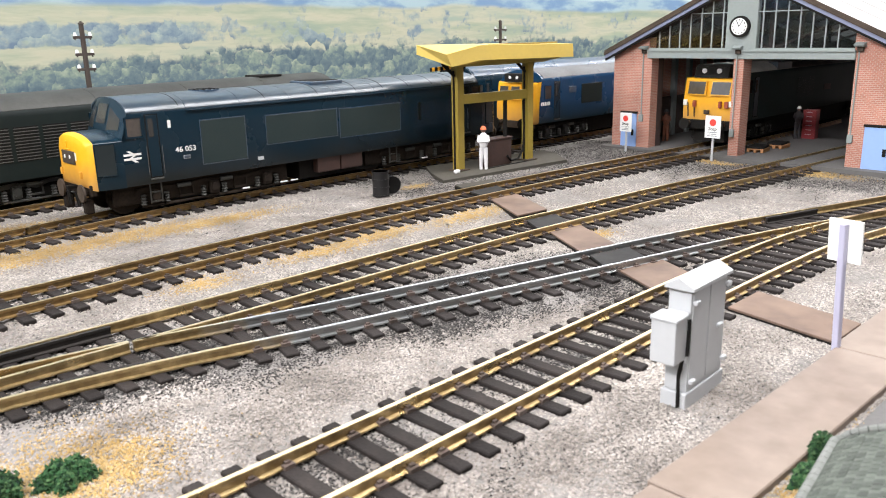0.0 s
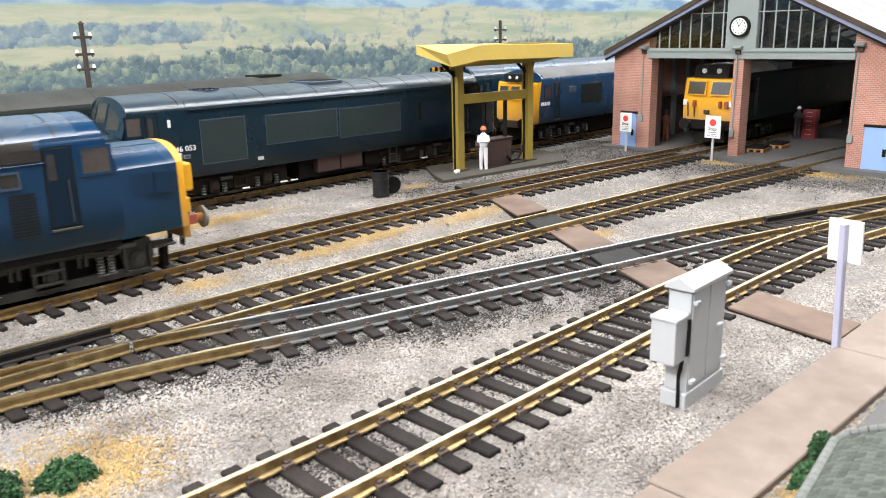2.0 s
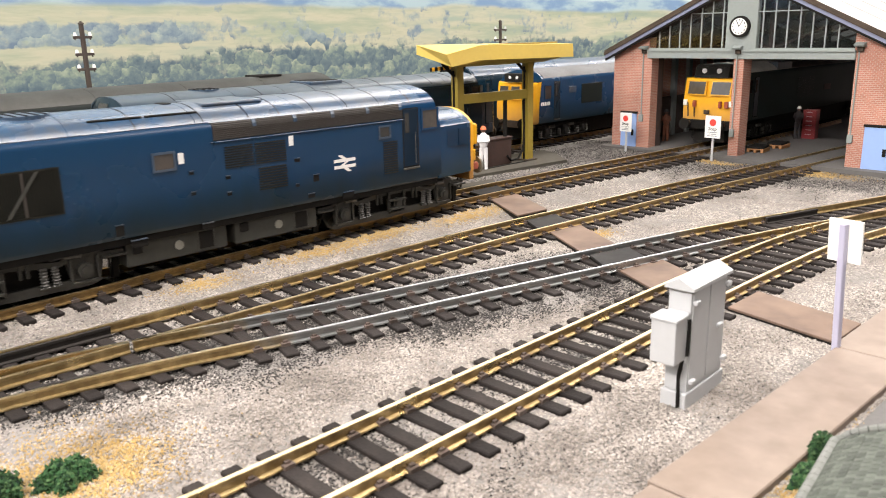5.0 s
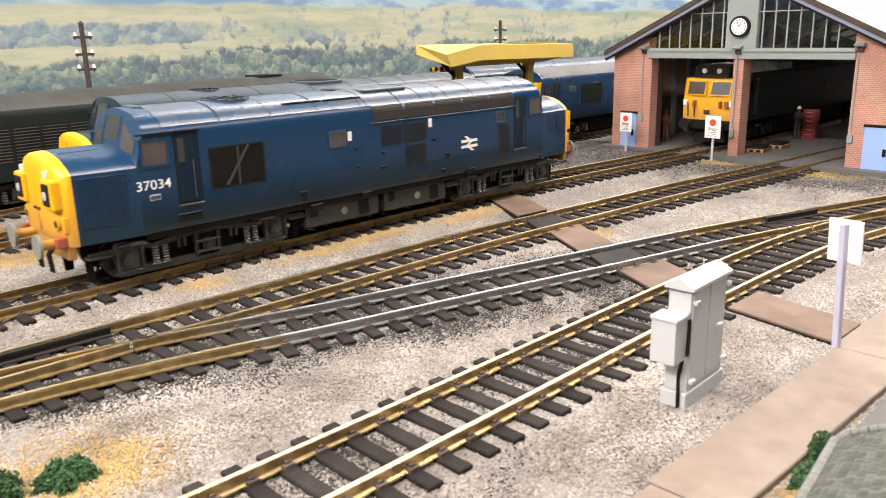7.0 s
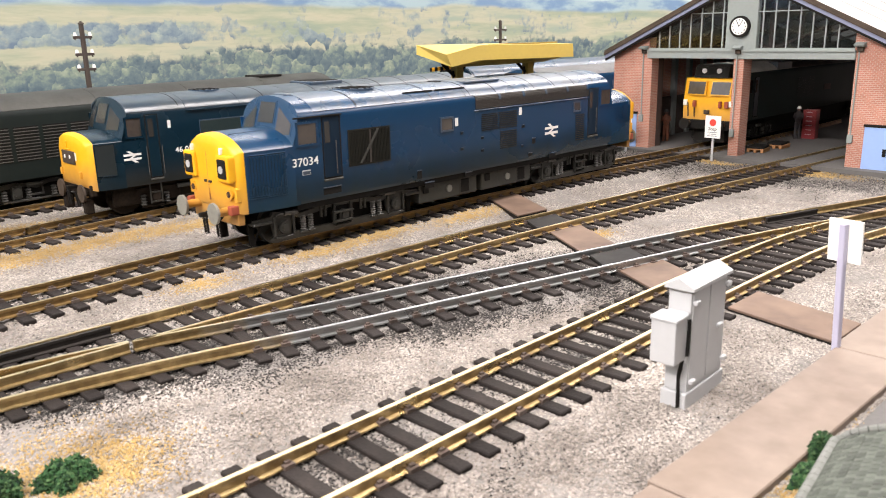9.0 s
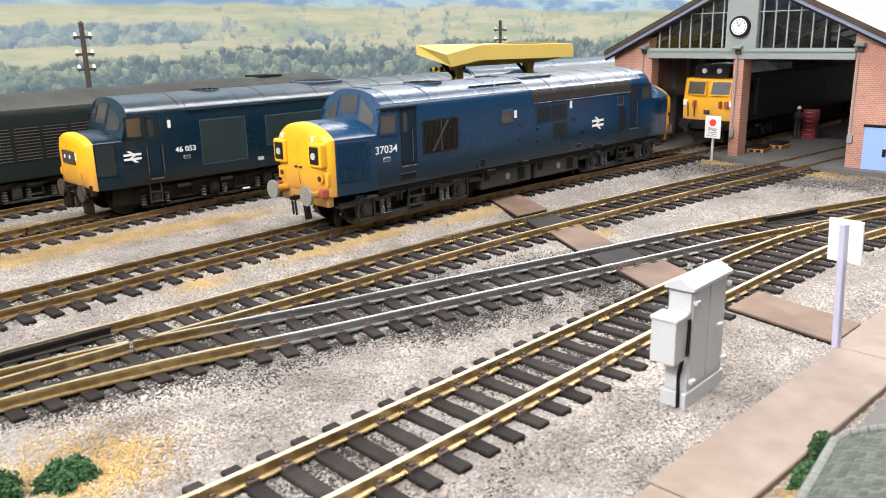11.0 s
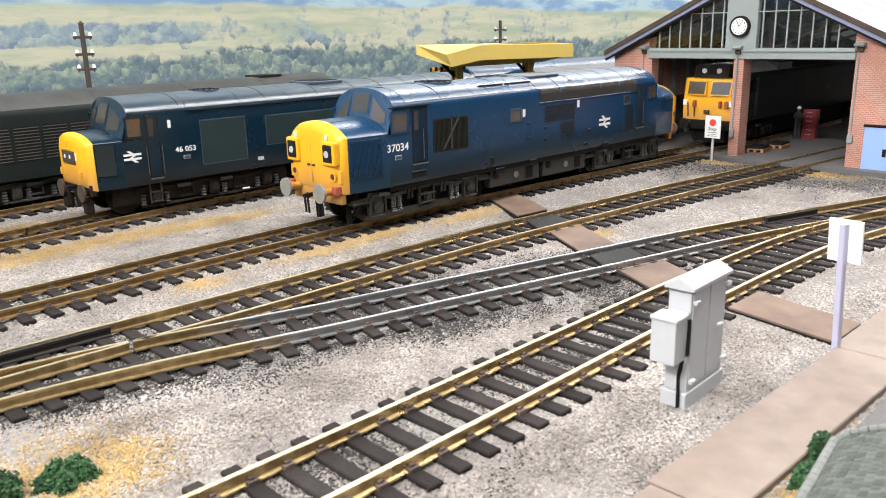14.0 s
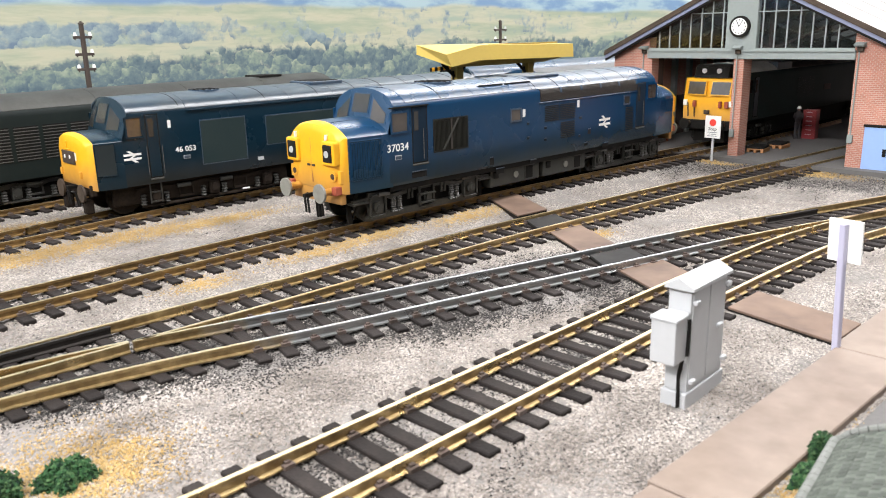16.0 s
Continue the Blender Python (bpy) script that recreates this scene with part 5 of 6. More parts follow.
# ---- engine shed ----
def brickwork(name):
    """Courses of small bricks."""
    m = bpy.data.materials.new(name)
    m.use_nodes = True
    t = m.node_tree
    bsdf = t.nodes["Principled BSDF"]
    co, sp, cb = t.nodes.new("ShaderNodeTexCoord"), t.nodes.new("ShaderNodeSeparateXYZ"), t.nodes.new("ShaderNodeCombineXYZ")
    t.links.new(co.outputs["Object"], sp.inputs[0])
    run = t.nodes.new("ShaderNodeMath")
    t.links.new(sp.outputs["X"], run.inputs[0])
    t.links.new(sp.outputs["Y"], run.inputs[1])
    t.links.new(run.outputs[0], cb.inputs["X"])
    t.links.new(sp.outputs["Z"], cb.inputs["Y"])
    br = t.nodes.new("ShaderNodeTexBrick")
    br.inputs["Scale"].default_value = 1.0
    br.inputs["Brick Width"].default_value, br.inputs["Row Height"].default_value, br.inputs["Mortar Size"].default_value = 0.0023, 0.00098, 0.00013
    br.inputs["Color1"].default_value, br.inputs["Color2"].default_value, br.inputs["Mortar"].default_value = (0.50, 0.215, 0.15, 1), (0.41, 0.175, 0.125, 1), (0.52, 0.38, 0.32, 1)
    t.links.new(cb.outputs[0], br.inputs["Vector"])
    no, mx = t.nodes.new("ShaderNodeTexNoise"), t.nodes.new("ShaderNodeMix")
    no.inputs["Scale"].default_value = 60
    no.inputs["Detail"].default_value = 5
    t.links.new(co.outputs["Object"], no.inputs["Vector"])
    mx.data_type, mx.blend_type = "RGBA", "MULTIPLY"
    mx.inputs["Factor"].default_value = 0.6
    cr = t.nodes.new("ShaderNodeValToRGB")
    cr.color_ramp.elements[0].position, cr.color_ramp.elements[0].color = 0.3, (0.62, 0.58, 0.58, 1)
    cr.color_ramp.elements[1].position, cr.color_ramp.elements[1].color = 0.65, (1.0, 1.0, 1.0, 1)
    t.links.new(no.outputs["Fac"], cr.inputs["Fac"])
    t.links.new(br.outputs["Color"], mx.inputs["A"])
    t.links.new(cr.outputs["Color"], mx.inputs["B"])
    t.links.new(mx.outputs["Result"], bsdf.inputs["Base Color"])
    bp = t.nodes.new("ShaderNodeBump")
    bp.invert = True
    bp.inputs["Strength"].default_value, bp.inputs["Distance"].default_value = 0.6, 0.0003
    t.links.new(br.outputs["Fac"], bp.inputs["Height"])
    t.links.new(bp.outputs["Normal"], bsdf.inputs["Normal"])
    bsdf.inputs["Roughness"].default_value = 0.85
    return m


def clear_glass():
    m = bpy.data.materials.new("dusty_window_glass")
    m.use_nodes = True
    b = m.node_tree.nodes["Principled BSDF"]
    b.inputs["Base Color"].default_value = (0.80, 0.82, 0.82, 1)
    b.inputs["Transmission Weight"].default_value, b.inputs["Roughness"].default_value, b.inputs["IOR"].default_value = 1.0, 0.02, 1.45
    return m


FX = 318.0  # front of the shed
CY, HALF, EAVE, RIDGE = -38.5, 91.5, 57.0, 100.5


def slope(y):
    return RIDGE - (RIDGE - EAVE) * abs(y - CY) / HALF


def floodlight(x, y, z, drop):
    lamp = base("wall_floodlight", "small grey floodlight with a conduit running down the brickwork", "lamp", x, y, z, 0, "floodlights on the shed front")
    part("housing", prism([(-4.4, 0.2), (-1, 1.3), (0, 1.3), (0, -1.0), (-3.8, -0.7)], "y", -2.5, 2.5), "greygreen", lamp)
    part("bracket", box(-1.5, 0, -1.6, 1.6, -3.4, -0.8, 0.2, seg=1), "grime", lamp)
    part("conduit", rod((-0.5, 0.6, -3), (-0.5, 0.6, -drop), 0.4, 8), "greygreen", lamp)
    part("junction_box", box(-1.3, 0, -0.8, 2.0, -drop - 4.5, -drop, 0.2, seg=1), "greygreen", lamp)


def door(x, y0, y1, z0, z1, label):
    d = base("shed_door", label, "door", x, (y0 + y1) / 2, z0)
    h = (y1 - y0) / 2
    part("leaf", box(-0.9, 0.2, -h + 0.6, h - 0.6, 0, z1 - z0 - 0.8, 0.1, seg=1), "bluedoor", d)
    f = bmesh.new()
    box(-0.6, 0.3, -h, -h + 0.6, 0, z1 - z0, 0, f)
    box(-0.6, 0.3, h - 0.6, h, 0, z1 - z0, 0, f)
    part("door_frame", f, "bluedoor", d)
    part("lintel", box(-1.2, 0.3, -h - 0.5, h + 0.5, z1 - z0 - 0.8, z1 - z0 + 0.5, 0.1, seg=1), "black", d)
    part("door_handle", rod((-0.9, -h + 2.2, 9.5), (-2.0, -h + 2.2, 9.5), 0.5, 10), "black", d)
    part("latch_plate", box(-1.1, -0.8, -h + 1.4, -h + 3.2, 8, 12), "black", d)


def shed():
    front, glass = brickwork("red_brickwork"), clear_glass()
    along = front
    s = base("engine_shed", "red brick two-road engine shed with a glazed grey gable", "engine shed", FX, 0, 0)
    part("wall", prism([(21.7, -4), (49, -4), (49, slope(49) - 1), (24, slope(24) - 4), (24, 54), (21.7, 54)], "x", 0, 8), front, s)
    part("wall", prism([(-97.5, -4), (-120, -4), (-120, slope(-120) - 1), (-96.5, slope(-96.5) - 4), (-96.5, 56), (-97.5, 56)], "x", 0, 8), front, s)
    part("side_wall", box(8, 320, 45, 49, -4, 57), along, s)
    part("side_wall", box(8, 320, -120, -116, -4, 57), along, s)
    part("pier", box(0, 10, -37.6, -31.6, -4, 55), front, s)
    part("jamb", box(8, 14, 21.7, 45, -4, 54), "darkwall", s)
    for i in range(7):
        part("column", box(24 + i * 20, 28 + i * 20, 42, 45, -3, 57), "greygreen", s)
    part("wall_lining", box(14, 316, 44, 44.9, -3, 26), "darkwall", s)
    # grey gable: beam, middle panel, glazing bars and panes
    part("lintel_beam", box(-1.2, 4, -97.4, 24.6, 54.4, 59.2, 0.2, seg=1), "greygreen", s)
    part("lintel_ledge", box(-2.0, -1.2, -97.4, 24.6, 58.4, 59.4, 0.1, seg=1), "greygreen", s)
    part("middle_panel", prism([(-26, 59.2), (-26, slope(-26) - 2), (CY, RIDGE - 2), (-44, slope(-44) - 2), (-44, 59.2)], "x", -0.8, 3), "greygreen", s)
    for lo, hi, xs in ((-26, 24, [17, 10.2, 3.4, -3.4, -10.2, -17, -23.6]), (-96.5, -44, [-47.0, -53.8, -60.6, -67.4, -74.2, -81.0, -87.8])):
        w = part("gable_window", box(-0.6, 1.0, lo, hi, 59.2, 60.4), "greygreen", s)
        for y in xs:
            part("glazing_bar", box(-0.5, 0.8, y - 0.25, y + 0.25, 60.4, slope(y) - 4), "greylite", w)
        lim = [y for y in (lo, hi)]
        zb = 80.0
        ya, yb = (lo, CY + (RIDGE - 4 - zb) / (RIDGE - EAVE) * HALF) if lo > CY else (CY - (RIDGE - 4 - zb) / (RIDGE - EAVE) * HALF, hi)
        part("transom", box(-0.45, 0.7, ya, yb, zb - 0.25, zb + 0.25), "greylite", w)
        edges = [hi] + xs + [lo]
        for a, b in zip(edges, edges[1:]):
            za, zc = slope(a) - 4, slope(b) - 4
            p = part("pane", prism([(a - 0.35, 60.4), (b + 0.35, 60.4), (b + 0.35, zc), (a - 0.35, za)], "x", 0.1, 0.4), glass, w)
            p.visible_shadow = False
    # roof: sheets on both slopes, boards along the edge
    for sgn in (1, -1):
        y0, y1 = CY, CY + sgn * HALF
        z0, z1 = RIDGE, RIDGE - (RIDGE - EAVE)
        for i in range(10):
            x0, x1 = -5 + i * 33, -5 + (i + 1) * 33 - 0.1
            part("roof_sheet", prism([(y0, z0), (y1, z1), (y1, z1 + 2), (y0, z0 + 2)], "x", x0, x1), "slate", s, "pale grey roofing sheet")
        # liner added so the roof's underside looks unlit through the panes
        part("roof_lining", prism([(y0, z0 - 0.9), (y1, z1 - 0.9), (y1, z1 - 0.3), (y0, z0 - 0.3)], "x", 2, 320), "darkwall", s, "dark liner added under the roof to keep the interior in shade")
        part("bargeboard", prism([(y0, z0 - 2.9), (y1, z1 - 2.9), (y1, z1 - 0.8), (y0, z0 - 0.8)], "x", -5.2, -3.6), "bluetrim", s, "pale blue bargeboard")
        part("bargeboard_edge", prism([(y0, z0 - 4.2), (y1, z1 - 4.2), (y1, z1 - 2.9), (y0, z0 - 2.9)], "x", -4.8, -3.4), "black", s)
        part("verge", prism([(y0, z0 - 0.8), (y1, z1 - 0.8), (y1, z1 + 2.2), (y0, z0 + 2.2)], "x", -6, -5), "grime", s)
        part("gutter", rod((-5, y1, z1 + 0.2), (320, y1, z1 + 0.2), 1.2, 10), "grime", s)
    for i in range(9):
        part("roof_seam", prism([(CY - 2, RIDGE + 1.2), (CY - HALF, RIDGE + 2.0 - (RIDGE - EAVE)), (CY - HALF, RIDGE + 2.6 - (RIDGE - EAVE)), (CY - 2, RIDGE + 2.0)], "x", 27.7 + i * 33, 28.2 + i * 33), "slate", s)
    for x in (30, 74, 118, 170, 230):
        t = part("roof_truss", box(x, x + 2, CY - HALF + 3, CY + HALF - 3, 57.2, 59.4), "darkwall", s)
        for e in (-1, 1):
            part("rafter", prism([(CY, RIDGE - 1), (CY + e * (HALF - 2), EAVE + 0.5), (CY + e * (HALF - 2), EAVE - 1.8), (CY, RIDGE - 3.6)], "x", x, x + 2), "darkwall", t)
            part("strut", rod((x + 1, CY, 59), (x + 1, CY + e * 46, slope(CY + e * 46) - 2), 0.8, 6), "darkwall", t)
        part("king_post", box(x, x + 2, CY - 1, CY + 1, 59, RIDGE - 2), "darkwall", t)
    c = base("wall_clock", "round white wall clock with a black rim", "clock", FX - 0.8, -34.6, 72.2)
    part("rim", rod((0, 0, 0), (-2.2, 0, 0), 5.8, 40), "black", c)
    part("dial", rod((-2.1, 0, 0), (-2.4, 0, 0), 4.55, 40), "white", c)
    for i in range(12):
        a = math.pi * i / 6
        part("hour_mark", box(-2.55, -2.35, 3.7 * math.sin(a) - 0.2, 3.7 * math.sin(a) + 0.2, 3.7 * math.cos(a) - 0.35, 3.7 * math.cos(a) + 0.35), "black", c)
    part("hour_hand", rod((-2.6, 0, 0), (-2.6, 1.2, 2.4), 0.22, 6), "black", c)
    part("minute_hand", rod((-2.6, 0, 0), (-2.6, -1.9, 3.2), 0.16, 6), "black", c)
    floodlight(FX, 27, 60.5, 41)
    floodlight(FX - 1, -34.6, 60.5, 46)
    floodlight(FX, -99.5, 62, 46)
    door(FX - 0.2, 30.8, 42, -2.2, 20.6, "pale blue door in the shed's front wall")
    door(FX - 0.2, -118.8, -105.8, -2.2, 21.4, "pale blue door with a black handle in brickwork")
    bm = box(FX - 8, FX + 318, -122, 52, -5, -1.2)
    tagged(part("shed_floor", bm, "asphalt"), "dark grey dusty shed floor between the rails", "floor", kind="structure")


def stop_board(x, y, z0, zc, w, h, label):
    b = base("stop_sign", label, "sign", x, y, z0, 0, "stop boards before the shed")
    part("post", rod((0, 0, 0), (0, 0, zc - z0 - h / 2 + 1), 0.7, 10), "cabinet", b)
    p = part("board", box(-1.2, -0.6, -w / 2, w / 2, zc - z0 - h / 2, zc - z0 + h / 2, 0.1, seg=1), "white", b, "white board")
    part("red_disc", rod((-1.15, 0, zc - z0 + h * 0.2), (-1.4, 0, zc - z0 + h * 0.2), h * 0.155, 24), "redpaint", p)
    m = Matrix.Translation((-1.3, 0, zc - z0 - h * 0.09)) @ pose(0, 0, 0, 90, 0, -90)
    lettering("Stop", h * 0.20, "black", p, m)
    for i, u in enumerate((0.6, 0.5, 0.62)):
        z = zc - z0 - h * (0.24 + 0.08 * i)
        part("small_print", box(-1.3, -1.15, -w * u / 2, w * u / 2, z - 0.12, z + 0.12), "roof", p)


def figurine(x, y, z0, h, name, label, body, hat, turn=0):
    """A small painted figure as one plain shape."""
    bm = bmesh.new()
    for s in (-1, 1):
        rod((0, s * 0.062 * h, 0), (0, s * 0.045 * h, 0.5 * h), 0.036 * h, 12, bm, 0.056 * h)
        box(-0.07 * h, 0.03 * h, s * 0.062 * h - 0.03 * h, s * 0.062 * h + 0.03 * h, 0, 0.035 * h, 0.3, bm)
        rod((0, s * 0.10 * h, 0.79 * h), (-0.03 * h, s * 0.125 * h, 0.65 * h), 0.034 * h, 10, bm)
        rod((-0.03 * h, s * 0.125 * h, 0.65 * h), (-0.10 * h, -s * 0.03 * h, 0.66 * h), 0.028 * h, 10, bm)
    b = bmesh.new()
    bmesh.ops.create_uvsphere(b, u_segments=16, v_segments=10, radius=1)
    bmesh.ops.transform(b, matrix=Matrix.Translation((0, 0, 0.66 * h)) @ Matrix.Diagonal((0.08 * h, 0.108 * h, 0.21 * h, 1)), verts=b.verts)
    join(bm, b)
    n0 = len(bm.faces)
    b = bmesh.new()
    bmesh.ops.create_uvsphere(b, u_segments=16, v_segments=10, radius=0.058 * h)
    bmesh.ops.transform(b, matrix=Matrix.Translation((0, 0, 0.91 * h)), verts=b.verts)
    join(bm, b)
    n = len(bm.faces)
    rod((0, 0, 0.93 * h), (0, 0, 1.0 * h), 0.078 * h, 16, bm, 0.04 * h)
    ob = part(name, bm, body, None, "", True)
    ob.data.materials.append(M[hat])
    ob.data.materials.append(M["face"])
    for f in ob.data.polygons[n0:]:
        f.material_index = 1 if f.index >= n else 2
    ob.matrix_basis = pose(x * S, y * S, z0 * S, 0, 0, turn)
    return tagged(ob, label, "figurine")


# ---- fuelling point ----
def canopy():
    g = base("fuel_canopy", "folded yellow canopy on two dirty steel posts", "canopy")
    rims = [((166.3, 72, 66.6), (166.1, 72, 61.6)), ((156.9, 40, 62.1), (160.7, 40, 55.9)), ((181.7, 40, 66.0), (181.6, 40, 58.4)), ((258.3, 38, 64.8), (259.1, 38, 57.4)), ((264, 70, 65.4), (264, 70, 58.6))]
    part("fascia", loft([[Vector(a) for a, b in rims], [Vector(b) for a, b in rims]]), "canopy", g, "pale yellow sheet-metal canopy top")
    # underside takes the posts' darker olive, so its shade is put into colour
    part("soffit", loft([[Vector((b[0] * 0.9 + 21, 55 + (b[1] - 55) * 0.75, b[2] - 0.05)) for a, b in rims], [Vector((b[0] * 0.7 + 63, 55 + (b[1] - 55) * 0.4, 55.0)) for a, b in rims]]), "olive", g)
    part("vent_strip", box(196, 254, 46, 48, 65.3, 66.2, 0.1, seg=1), "olive", g)
    for x, y in ((178.8, 55.4), (230.6, 49.8)):
        p = part("post", box(x - 0.6, x + 4.0, y - 2.1, y + 2.1, -0.8, 57, 0.2, seg=1), "olive", g)
        part("flange", box(x - 1.1, x - 0.6, y - 2.4, y + 2.4, -0.8, 56, 0.1, seg=1), "olive", p)
        part("cable", rod((x - 1.6, y + 0.2, 0), (x - 1.6, y + 0.2, 53), 0.55, 8), "black", p)
        part("base_plate", box(x - 3, x + 6, y - 4, y + 4, -0.8, 0.0, 0.2, seg=1), "grime", p)
        part("brace", rod((x - 1, y, 50), (x - 8, y + 2, 57), 0.9, 8), "black", p)
        part("brace", rod((x + 3, y, 50), (x + 9, y + 1, 57), 0.9, 8), "black", p)
    part("crossbar", loft([[(x, y + d, z) for d, z in ((-1.6, 35.2), (1.6, 35.2), (1.6, 40.2), (-1.6, 40.2))] for x, y in ((180, 55), (232, 49.4))]), "olive", g)
    part("delivery_pipe", rod((213.5, 51, 37), (213.5, 51, 13), 1.2, 12), "black", g)
    part("delivery_pipe", rod((213.5, 51, 36.5), (231, 49, 37.5), 0.9, 12), "black", g)
    hose = [(228, 50, 34), (228.5, 49.5, 20), (227, 49, 6), (222, 48.6, 1.2), (216, 48.4, 0.8), (212, 48, 4)]
    for a, b in zip(hose, hose[1:]):
        part("hose", rod(a, b, 0.6, 8), "black", g)
    arm = part("hose_arm", rod((180, 57, 55), (170, 66, 53.5), 1.0, 10), "black", g, "black and yellow striped swing arm")
    for i in range(4):
        a = Vector((180, 57, 55)).lerp(Vector((170, 66, 53.5)), 0.15 + i * 0.22)
        b = Vector((180, 57, 55)).lerp(Vector((170, 66, 53.5)), 0.25 + i * 0.22)
        part("stripe", rod(a, b, 1.1, 10), "yellow", arm)
    t = base("fuel_pump_cabinet", "dark rusty brown pump cabinet on the concrete slab", "cabinet", 206, 52, -0.8)
    part("casing", box(-10.4, 10.4, -3.4, 3.4, 0, 14.6, 0.4), "rust", t)
    part("lid", box(-10.8, 10.8, -3.8, 3.8, 14.6, 15.6, 0.3), "rust", t)
    part("drip_tray", box(-12, 30, -6, -5.2, 0, 0.4), "black", t)
    sl = prism([(153, 40), (246, 31.5), (262, 52), (268, 66), (178, 80), (165, 62)], "z", -4, -0.8)
    tagged(part("concrete_slab", sl, "concrete"), "oil-stained concrete slab under the fuelling canopy", "slab", kind="structure")
    figurine(191.5, 47.5, -0.8, 23.6, "worker_figurine", "small white-painted worker figurine with an orange helmet", "figure", "orange", 40)
    m = base("scrap_piece", "small white piece of scrap on the slab", "scrap", 173, 50, -0.8)
    part("lump", box(-1.6, 1.6, -1.2, 1.2, 0, 1.8, 0.5), "white", m)


def drum(x, y, z, lying, turn, label):
    d = base("oil_drum", label, "drum", x, y, z, turn, "drums by the track")
    if lying:
        d.matrix_basis = pose(x * S, y * S, (z + 4.1) * S, 90, 0, turn)
    h0 = -5.8 if lying else 0
    part("shell", rod((0, 0, h0), (0, 0, h0 + 11.8), 3.9, 28), "drum", d, "", True)
    for z1 in (0, 3.8, 7.6, 11.2):
        part("hoop", rod((0, 0, h0 + z1), (0, 0, h0 + z1 + 0.6), 4.15, 28), "drum", d)


# ---- lineside things ----
def relay_cabinet():
    c = base("relay_cabinet", "light grey relay cabinet with a small box on its end", "cabinet")
    c.matrix_basis = pose(19.4 * S, -173.0 * S, -3.4 * S, 0, 0, 2.5) @ Matrix.Diagonal((0.985, 0.85, 0.95, 1))
    part("plinth", box(-8.9, 9.2, -3.3, 3.4, -0.7, 3.4, 0.3), "cabinet", c)
    part("body", box(-8.0, 8.6, -2.9, 3.0, 3.4, 27.2, 0.25), "cabinet", c)
    part("roof", prism([(-4.0, 26.9), (-4.0, 27.6), (0, 29.4), (3.7, 27.6), (3.7, 26.9)], "x", -9.0, 9.2), "cabinet", c)
    for x0, x1 in ((-7.4, 0.1), (0.5, 8.0)):
        d = part("door", box(x0, x1, -3.15, -2.8, 4.6, 26.2, 0.1, seg=1), "cabinet", c)
    for x, z in ((5.2, 15.5), (8.2, 6.6), (8.2, 24.6), (-6.6, 5.8), (-6.6, 24.0)):
        part("hinge", box(x - 1.0, x + 1.0, -4.1, -3.0, z - 0.5, z + 0.5, 0.2, seg=1), "cabinet", c)
    b = part("end_box", box(-13.6, -8.6, -2.6, 3.9, 11.4, 21.2, 0.3), "cabinet", c)
    part("box_lid", box(-13.9, -8.4, -2.9, 4.2, 21.0, 21.8, 0.25), "cabinet", b)
    part("box_bracket", box(-8.9, -8.0, -2.8, 2.8, 10.4, 22, 0.2, seg=1), "cabinet", b)
    for a, e in (((-9.4, -2.2, 11.4), (-9.3, -1.4, 7.6)), ((-9.3, -1.4, 7.6), (-9.3, -1.6, 0.2)), ((-8.5, -3.0, 20.6), (-8.7, -3.0, 12.4))):
        part("cable", rod(a, e, 0.45, 8), "black", c, "thin black cable")


def back_sign():
    s = base("trackside_sign", "blank white back of a trackside sign on a leaning lilac-grey post", "sign")
    s.matrix_basis = pose(62.6 * S, -187.2 * S, -3 * S, -1.66, -1.7, -12)
    part("post", box(-0.8, 0.95, -0.8, 0.8, -1, 31.4, 0.3), "lilac", s)
    part("board", box(0.95, 1.6, -4.0, 4.3, 21.9, 32.1, 0.1, seg=1), "white", s)


def telegraph_pole(x, y, top, arms, half=4.6):
    p = base("telegraph_pole", "dark wooden telegraph pole with white insulators", "pole", x, y, -2, 0, "telegraph poles")
    part("mast", rod((0, 0, 0), (0, 0, top + 2), 1.6, 14, None, 1.2), "pole", p)
    part("cap", rod((0, 0, top + 2), (0, 0, top + 3.4), 1.7, 12, None, 0.3), "pole", p)
    for z in arms:
        part("crossarm", box(-half, half, -0.9, 0.9, z + 1.2, z + 2.6, 0.2, seg=1), "pole", p)
        for dx in (-half + 0.8, half - 0.8):
            i = part("insulator", rod((dx, 0, z + 2.6), (dx, 0, z + 4.4), 0.95, 14, None, 0.6), "white", p, "white glazed insulator")
            part("pin", rod((dx, 0, z + 0.6), (dx, 0, z + 2.6), 0.4, 8), "pole", i)


